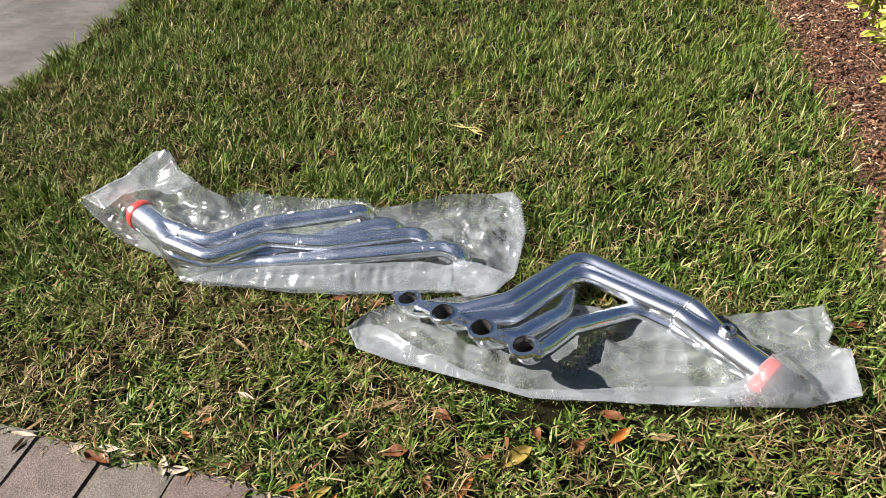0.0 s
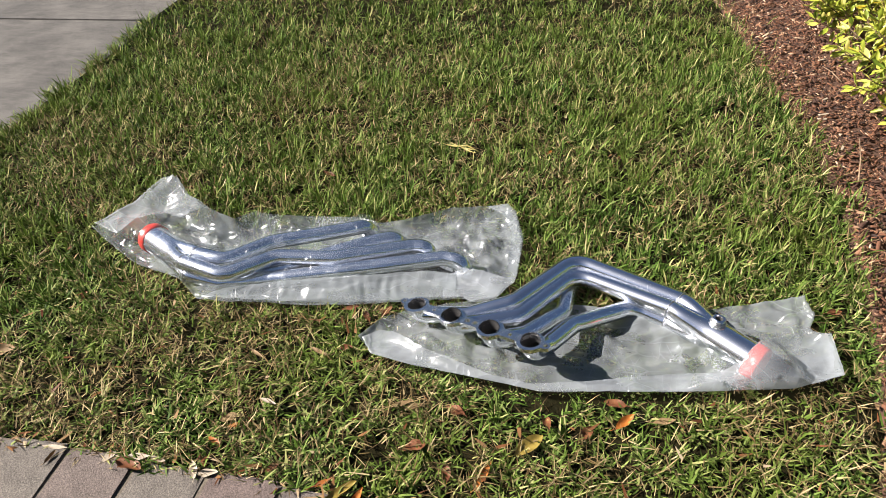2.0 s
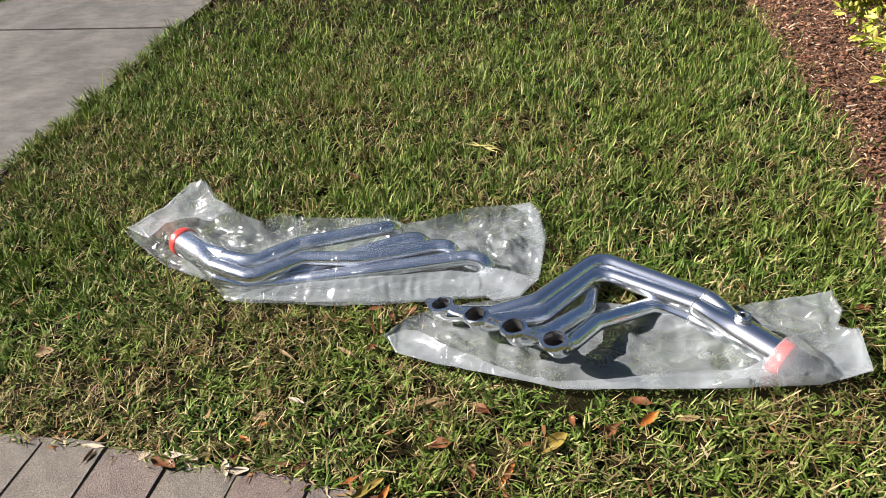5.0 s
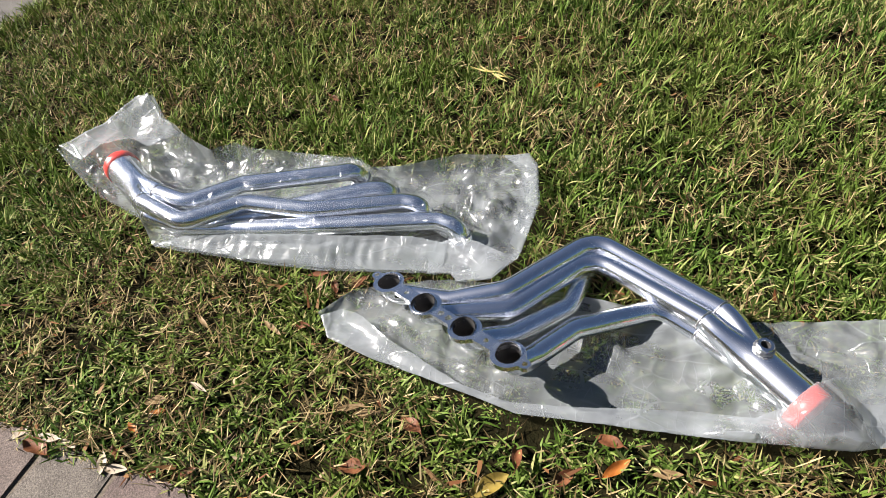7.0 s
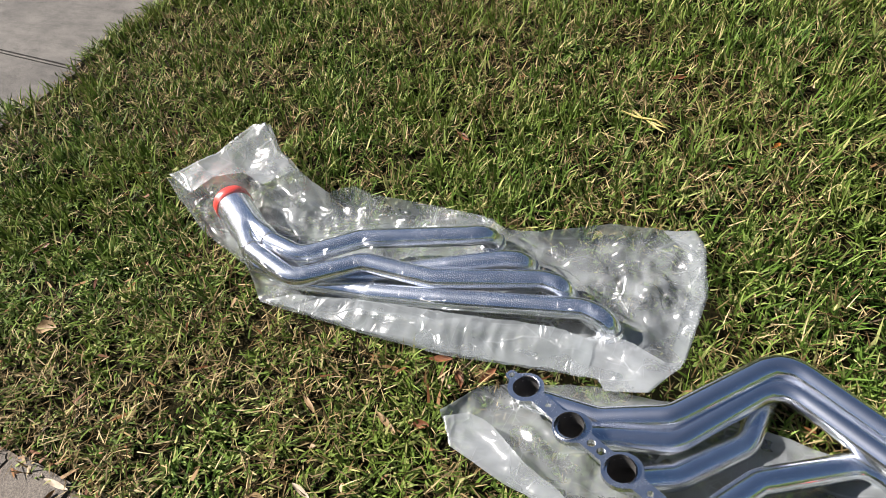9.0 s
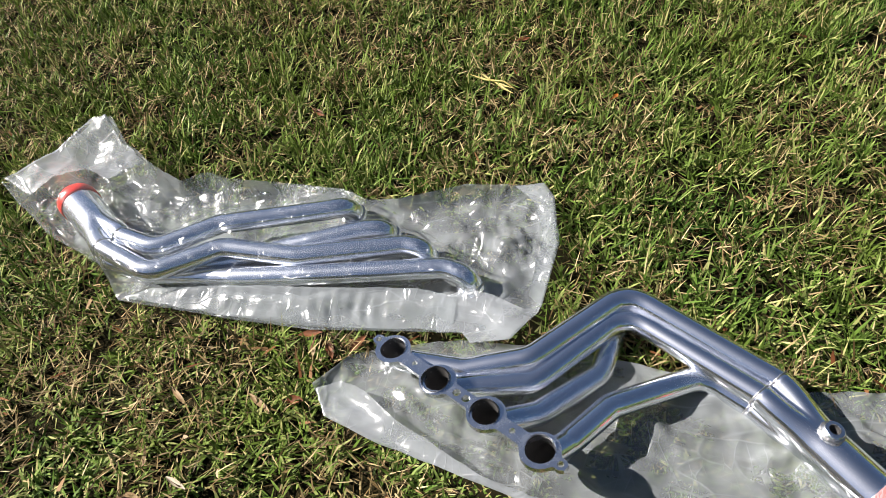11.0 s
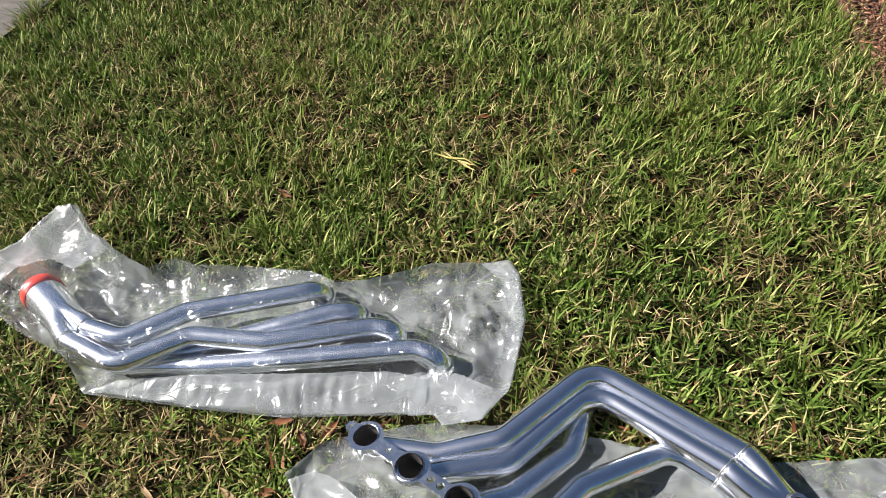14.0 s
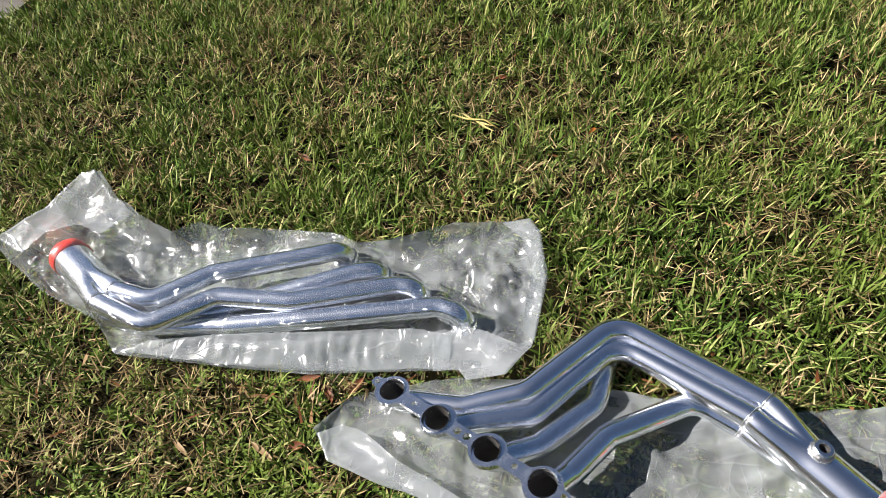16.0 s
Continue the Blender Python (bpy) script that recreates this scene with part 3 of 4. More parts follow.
def exhaust_header(data, normal, label):
    head = new("exhaust_header")
    tagged(head, label, "exhaust header", group="pair of exhaust headers")
    base = Vector(data["weld"])
    head.location = (base.x, base.y, SOIL_Z)
    inv = Matrix.Translation(-head.location)

    def add(name, bm, material, label="", parent=head, smooth=True):
        bm.transform(inv)
        return part(name, bm, material, parent, label, smooth)

    a, b = Vector(data["weld"]), Vector(data["cap"])
    axis = (b - a).normalized()
    side = axis.cross(Vector((0, 0, 1))).normalized()
    up = side.cross(axis)
    for pts, (across, rise) in zip(data["tubes"], data["lobes"]):
        mouth = a + (side * across + up * rise) * TUBE_R
        path = rounded([*pts[:-1], mouth, mouth + axis * 0.012], 0.062)
        bm = bmesh.new()
        sweep(bm, path, [TUBE_R + 0.0034 * max(0.0, 1 - (p - path[0]).length / 0.035) for p in path], 26)
        tube = add("primary_tube", bm, M_STEEL, "polished bent steel tube")
        bm = bmesh.new()
        inner = path[: max(8, len(path) // 3)]
        sweep(bm, inner, [TUBE_R - 0.0016 + 0.0032 * max(0.0, 1 - (p - path[0]).length / 0.035) for p in inner], 26)
        bmesh.ops.reverse_faces(bm, faces=list(bm.faces))
        add("bore", bm, M_BORE, "dull inner wall of the tube, darkened for shade", tube)
        # weld where the tube meets the plate
        d = (path[1] - path[0]).normalized()
        bm = bmesh.new()
        o1 = d.orthogonal().normalized()
        o2 = d.cross(o1)
        start = path[0] + d * 0.0105
        loop = [start + (o1 * math.cos(q) + o2 * math.sin(q)) * (TUBE_R + 0.0028) for q in (2 * math.pi * i / 40 for i in range(41))]
        sweep(bm, loop, [0.0022 + 0.0006 * math.sin(i * 2.4) for i in range(41)], 7)
        add("weld_bead", bm, M_WELD, "", tube)
    add("flange", flange_bm(data["ports"], Vector(normal), 0.0095), M_FLANGE, "flat steel port flange with bolt holes", smooth=False)
    # collector
    a, b = Vector(data["weld"]), Vector(data["cap"])
    length = (b - a).length
    k, steps = 56, 30
    bm = bmesh.new()
    rings = []
    for i in range(steps + 1):
        s = i / steps
        e = min(1.0, max(0.0, (s - 0.05) / 0.42))
        c = a + axis * (length * s)
        rings.append([bm.verts.new(c + (side * math.cos(q) + up * math.sin(q)) * lobed(q, TUBE_R + 0.0005, 0.0222, data["cap_r"], e)) for q in (2 * math.pi * j / k for j in range(k))])
    for r0, r1 in zip(rings, rings[1:]):
        for j in range(k):
            bm.faces.new((r0[j], r0[(j + 1) % k], r1[(j + 1) % k], r1[j]))
    bm.faces.new(rings[0][::-1])
    bmesh.ops.recalc_face_normals(bm, faces=list(bm.faces))
    col = add("collector", bm, M_STEEL, "polished four-into-one collector")
    bm = bmesh.new()
    loop = [a + (side * math.cos(q) + up * math.sin(q)) * lobed(q, TUBE_R + 0.0005, 0.0222, 0.04, 0) for q in (2 * math.pi * j / 96 for j in range(97))]
    sweep(bm, loop, [0.0009 + 0.0003 * math.sin(i * 1.9) for i in range(97)], 7)
    add("weld_bead", bm, M_WELD, "", col)
    if data["bung"]:
        foot = a + axis * data["bung"]
        out = (side * -0.08 + up * 0.99).normalized()
        bm = bmesh.new()
        turned(bm, foot, out, [(0.034, 0.0165), (0.0535, 0.0160), (0.0552, 0.0145), (0.0554, 0.0092), (0.0540, 0.0086)])
        add("sensor_bung", bm, M_FLANGE, "threaded sensor bung", col, False)
        bm = bmesh.new()
        turned(bm, foot, out, [(0.0540, 0.0086), (0.040, 0.0082), (0.0398, 0.0004)])
        add("bung_hole", bm, M_HOLE_SHADE, "threaded hole with its inner shade in the colour", col)
        o1 = out.orthogonal().normalized()
        o2 = out.cross(o1)
        bm = bmesh.new()
        loop = [foot + out * 0.0450 + (o1 * math.cos(q) + o2 * math.sin(q)) * 0.0172 for q in (2 * math.pi * i / 40 for i in range(41))]
        sweep(bm, loop, [0.0026 + 0.0007 * math.sin(i * 2.1) for i in range(41)], 7)
        add("weld_bead", bm, M_WELD, "", col)
    # red end cap
    bm = bmesh.new()
    r = data["cap_r"]
    p = [b - axis * 0.023, b - axis * 0.0225, b + axis * 0.003, b + axis * 0.0065, b + axis * 0.0072, b + axis * 0.0073]
    sweep(bm, p, [r + 0.0004, r + 0.0022, r + 0.0024, r + 0.0012, r - 0.004, 0.0005], 36)
    add("end_cap", bm, M_RED, "red plastic protective end cap")
    return head


exhaust_header(HEADER_RIGHT, (-0.02, 0.10, 1.0), "polished stainless exhaust header lying on its opened plastic bag")
exhaust_header(HEADER_LEFT, (0.25, 0.42, 1.0), "polished stainless exhaust header wrapped in a clear plastic bag")


# ---- plastic bags ----
def obstacle_height(px, py, datas, plate=True):
    """The upper side of the headers over the plan."""
    h = np.full(px.shape, -1.0)
    for data in datas:
        runs = [(rounded(t, 0.062, 0.012), [TUBE_R] * 400) for t in data["tubes"]] if plate else []
        a, b = Vector(data["weld"]), Vector(data["cap"])
        runs.append(([a, (a + b) / 2, b + (b - a).normalized() * 0.008], [0.046, 0.043, 0.041]))
        w = (b - a).normalized()
        ease = [b + w * (0.012 * q) - Vector((0, 0, 0.0022 * q)) for q in range(1, 11)]
        if not plate:
            runs.append((ease, [0.040 - 0.0025 * q for q in range(1, 10)]))
        p = [Vector(q) for q in data["ports"]]
        if plate:
            runs.append(([p[0] - (p[1] - p[0]) * 0.45, p[-1] + (p[-1] - p[-2]) * 0.45], [0.012, 0.012]))
        for path, rad in runs:
            for (s, e), r in zip(zip(path, path[1:]), rad):
                dx, dy = e.x - s.x, e.y - s.y
                u = np.clip(((px - s.x) * dx + (py - s.y) * dy) / max(dx * dx + dy * dy, 1e-9), 0, 1)
                d2 = (px - s.x - u * dx) ** 2 + (py - s.y - u * dy) ** 2
                z = s.z + u * (e.z - s.z) + np.sqrt(np.clip(r * r - d2, 0, None))
                h = np.where(d2 < r * r, np.maximum(h, z), h)
    return h


def crumple(x, y, seed, stretch):
    """Folds with sharp ridges that cross one another, such as stiff film takes on, between about -1 and 1."""
    p = Vector((x, y, seed))
    warp = noise.noise_vector(p * 5) * 0.05 + noise.noise_vector(p * 14) * 0.012
    total = 0.0
    for k, (angle, pitch, amount) in enumerate(((0.5, 5.0, 0.75), (-0.9, 8.0, 0.6), (1.4, 11.0, 0.45), (0.1, 17.0, 0.28), (2.3, 23.0, 0.2), (-0.4, 31.0, 0.12))):
        d = (x + warp.x) * math.cos(angle + seed) * stretch[0] + (y + warp.y) * math.sin(angle + seed) * stretch[1]
        f = (d * pitch + 0.37 * k + seed) % 1.0
        patch = max(0.0, noise.noise(Vector((x * 6, y * 6, seed * 3 + k * 7))) * 1.8 + 0.35)
        total += amount * min(patch, 1.2) * (abs(2 * f - 1) - 0.5)
    return total


def facets(px, py, seed, pitch=0.085, squeeze=2.4):
    """Shallow dishes that meet in straight sharp creases, two nets across each other; about -0.5 to 0.5."""
    rng = np.random.default_rng(int(seed * 10) + 5)
    total = np.zeros(px.shape)
    for angle, size, amount in ((0.45 + seed, pitch, 1.0), (-0.75 + seed, pitch * 0.8, 0.9), (1.3 + seed, pitch * 0.45, 0.4)):
        u = (px * math.cos(angle) + py * math.sin(angle)) / size
        v = (-px * math.sin(angle) + py * math.cos(angle)) / (size * squeeze)
        n = int((u.max() - u.min()) * (v.max() - v.min())) + 4
        cu, cv, lift = rng.uniform(u.min(), u.max(), n), rng.uniform(v.min(), v.max(), n), rng.uniform(0, 0.4, n)
        best = np.full(px.shape, 9.0)
        for a, c, w in zip(cu, cv, lift):
            best = np.minimum(best, (u - a) ** 2 + (v - c) ** 2 + w)
        total += amount * (np.clip(best, 0, 1.2) - 0.45)
    return total


def drape(outline, datas, res, floor, sag, wrinkle, seed, stretch, rest=0.25, plate=True, heaps=()):
    """A film laid over what lies below it, its rim at the outline's heights."""
    xs = [q[0] for q in outline]
    ys = [q[1] for q in outline]
    gx = np.arange(min(xs) - res, max(xs) + 2 * res, res)
    gy = np.arange(min(ys) - res, max(ys) + 2 * res, res)
    px, py = np.meshgrid(gx, gy, indexing="ij")
    keep = inside(px, py, outline)
    near, nx_, ny_, nz = np.full(px.shape, 9.0), px.copy(), py.copy(), np.zeros(px.shape)
    for a, b in zip(outline, outline[1:] + outline[:1]):
        dx, dy = b[0] - a[0], b[1] - a[1]
        u = np.clip(((px - a[0]) * dx + (py - a[1]) * dy) / (dx * dx + dy * dy), 0, 1)
        ex, ey = a[0] + u * dx, a[1] + u * dy
        d = np.hypot(px - ex, py - ey)
        w = d < near
        near = np.where(w, d, near)
        nx_, ny_, nz = np.where(w, ex, nx_), np.where(w, ey, ny_), np.where(w, a[2] + u * (b[2] - a[2]), nz)
    low = np.full(px.shape, floor)
    obst = np.full(px.shape, -1.0)
    if datas:
        obst = obstacle_height(px, py, datas, plate)
        over = np.maximum(obst, floor)
        for _ in range(5):
            over = np.maximum.reduce([over, np.roll(over, 1, 0), np.roll(over, -1, 0), np.roll(over, 1, 1), np.roll(over, -1, 1)])
        for _ in range(26):
            over = (2 * over + np.roll(over, 1, 0) + np.roll(over, -1, 0) + np.roll(over, 1, 1) + np.roll(over, -1, 1)) / 6
        low = np.maximum(low, over + 0.004)
    h = np.where(keep, low, nz)
    for _ in range(320):
        avg = (np.roll(h, 1, 0) + np.roll(h, -1, 0) + np.roll(h, 1, 1) + np.roll(h, -1, 1)) / 4 - sag
        h = np.where(keep, np.maximum(avg, low), nz)
    for _ in range(9):
        avg = (np.roll(h, 1, 0) + np.roll(h, -1, 0) + np.roll(h, 1, 1) + np.roll(h, -1, 1)) / 4
        h = np.where(keep, 0.5 * h + 0.5 * avg, nz)
    slack = np.clip((h - obst - 0.018) / 0.025, 0.02 * rest, 1.0)
    for _ in range(3):
        slack = (slack + np.roll(slack, 1, 0) + np.roll(slack, -1, 0) + np.roll(slack, 1, 1) + np.roll(slack, -1, 1)) / 5
    folds = facets(px, py, seed) + 0.12 * facets(px, py, seed + 2.7, 0.048, 3.0)
    ids, verts = -np.ones(px.shape, int), []
    cell = keep[:-1, :-1] | keep[1:, :-1] | keep[:-1, 1:] | keep[1:, 1:]
    used = np.zeros(px.shape, bool)
    used[:-1, :-1] |= cell
    used[1:, :-1] |= cell
    used[:-1, 1:] |= cell
    used[1:, 1:] |= cell
    for i, j in zip(*np.nonzero(used)):
        ids[i, j] = len(verts)
        if keep[i, j]:
            amp = wrinkle * slack[i, j] * (0.35 + 0.65 * min(1.0, near[i, j] / 0.03))
            for hx, hy, hr, gain in heaps:
                amp *= 1 + gain * math.exp(-((px[i, j] - hx) ** 2 + (py[i, j] - hy) ** 2) / hr ** 2)
            z = max(h[i, j] + amp * (0.75 * crumple(px[i, j], py[i, j], seed, stretch) + 0.32 * folds[i, j] + 0.25), low[i, j] - 0.001)
            verts.append((px[i, j], py[i, j], z))
        else:
            c = 0.5 * wrinkle * crumple(nx_[i, j] * 1.5, ny_[i, j] * 1.5, seed + 3, stretch)
            verts.append((nx_[i, j] + 0.35 * c, ny_[i, j] + 0.35 * c, nz[i, j] + 0.5 * abs(c)))
    loops = []
    for i, j in zip(*np.nonzero(cell)):
        loops += [ids[i, j], ids[i + 1, j], ids[i + 1, j + 1], ids[i, j + 1]]
    return verts, loops, [4] * (len(loops) // 4)


def sheet(name, parent, material, label, *args, **kw):
    ob = new(name, fast_mesh(name, *drape(*args, **kw), material, True))
    ob.parent = parent
    return tagged(ob, label)


bag = new("plastic_bag")
tagged(bag, "crumpled clear plastic bag wrapped round a steel header", "plastic bag", group="plastic bags")
sheet("bottom_sheet", bag, M_FILM_BACK, "hazy film under the header", [(x, y, z - 0.002) for x, y, z in BAG_LEFT], [], 0.005, -0.022, 0.0006, 0.024, 4.0, (1, 1), heaps=((-0.97, 0.68, 0.13, 1.3), (0.06, 0.58, 0.14, 0.7)))
sheet("top_sheet", bag, M_FILM_CLEAR, "wrinkled clear film over the header", BAG_LEFT, [HEADER_LEFT], 0.0032, -0.012, 0.0003, 0.032, 1.0, (1, 1.2), 0.05, heaps=((-0.97, 0.68, 0.13, 1.3), (0.04, 0.58, 0.15, 1.3), (-0.45, 0.66, 0.12, 0.6)))
LIP = [(-0.06, 0.425, 0.018), (0.0, 0.452, 0.030), (0.05, 0.440, 0.034), (0.11, 0.418, 0.026), (0.143, 0.432, 0.016), (0.094, 0.356, 0.014), (0.02, 0.340, 0.010), (0.0, 0.362, 0.008), (-0.05, 0.357, 0.006)]
sheet("corner_fold", bag, M_FILM_BACK, "loose folded corner of the film", LIP, [], 0.004, -0.004, 0.0, 0.016, 6.0, (1, 1))
HEM = [(0.06, 0.738, 0.036), (0.122, 0.758, 0.034), (0.148, 0.72, 0.030), (0.167, 0.60, 0.018), (0.145, 0.435, 0.014), (0.118, 0.452, 0.026), (0.132, 0.60, 0.034), (0.108, 0.69, 0.038)]
END = [(-1.112, 0.592, 0.080), (-1.02, 0.686, 0.094), (-0.966, 0.768, 0.122), (-0.924, 0.778, 0.132), (-0.876, 0.730, 0.094), (-0.80, 0.690, 0.068), (-0.85, 0.614, 0.084), (-0.925, 0.634, 0.090), (-0.99, 0.606, 0.086), (-1.035, 0.560, 0.064)]
sheet("end_fold", bag, M_FILM_BACK, "bunched open end of the film", END, [], 0.004, 0.03, 0.0, 0.034, 5.0, (1, 1))
FRONT = [(-0.02, 0.364, 0.004), (-0.08, 0.361, 0.004), (-0.30, 0.337, 0.004), (-0.51, 0.342, 0.004), (-0.72, 0.355, 0.004), (-0.66, 0.378, 0.016), (-0.50, 0.400, 0.024), (-0.30, 0.416, 0.030), (-0.10, 0.436, 0.034), (-0.02, 0.430, 0.028)]
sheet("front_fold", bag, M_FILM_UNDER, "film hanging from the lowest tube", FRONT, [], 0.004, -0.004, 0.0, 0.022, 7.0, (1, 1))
sheet("hem_fold", bag, M_FILM_BACK, "doubled end edge of the film", HEM, [], 0.004, -0.004, 0.0, 0.008, 3.0, (1, 1))
bag = new("plastic_bag")
tagged(bag, "milky clear plastic bag opened out under a steel header", "plastic bag", group="plastic bags")
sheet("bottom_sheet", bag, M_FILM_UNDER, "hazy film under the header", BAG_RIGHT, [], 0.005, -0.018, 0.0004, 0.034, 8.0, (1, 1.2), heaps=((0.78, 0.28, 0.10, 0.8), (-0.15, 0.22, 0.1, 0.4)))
sheet("top_sheet", bag, M_FILM_FOLD, "milky folded film over the collector end", BAG_FLAP, [HEADER_RIGHT], 0.004, -0.008, 0.0002, 0.022, 2.0, (0.8, 1.2), 0.08, plate=False)


# ---- dead leaves and litter ----
def leaf_bm(length, width, curl, fold, seed, stalk=True):
    """A dry leaf: pointed, folded along its rib, curled, with a wavy edge and a stalk."""
    rnd = random.Random(seed)
    bm = bmesh.new()
    n = 12
    rows = []
    ph = rnd.random() * 6
    for i in range(n + 1):
        s = i / n
        w = width * 0.5 * (math.sin(math.pi * min(1, s * 0.97 + 0.02)) ** 0.8) + 0.0004
        cx, cz = (length * (s - 0.5)), length * 0.5 * curl * (s - 0.45) ** 2
        row = []
        for q in (-1, -0.5, 0, 0.5, 1):
            wave = 0.07 * width * math.sin(s * 9 + ph + q * 2)
            row.append(bm.verts.new((cx, q * w * math.cos(fold * abs(q)), cz + abs(q) * w * math.sin(fold) + wave * abs(q))))
        rows.append(row)
    for a, b in zip(rows, rows[1:]):
        for k in range(4):
            bm.faces.new((a[k], a[k + 1], b[k + 1], b[k]))
    low = min(v.co.z for v in bm.verts)
    for v in bm.verts:
        v.co.z -= low
    if stalk:
        sweep(bm, [Vector((-length * 0.5, 0, -low + length * 0.11 * curl)), Vector((-length * 0.62, 0.002, -low + length * 0.14 * curl)), Vector((-length * 0.72, 0.005, -low + length * 0.12 * curl))], [0.0009, 0.0008, 0.0006], 5, True)
    return bm


def dead_leaf(x, y, z, yaw, length, width, curl, fold, material, label, tilt=(0, 0), seed=0):
    ob = new("dead_leaf", mesh_of("dead_leaf", leaf_bm(length, width, curl, fold, seed), material))
    ob.matrix_basis = pose(x, y, z - (0.014 if y > paver_edge(x) + 0.02 else 0.008), tilt[0], tilt[1], yaw)
    return tagged(ob, label, "dead leaf", group="dead leaves on the lawn")


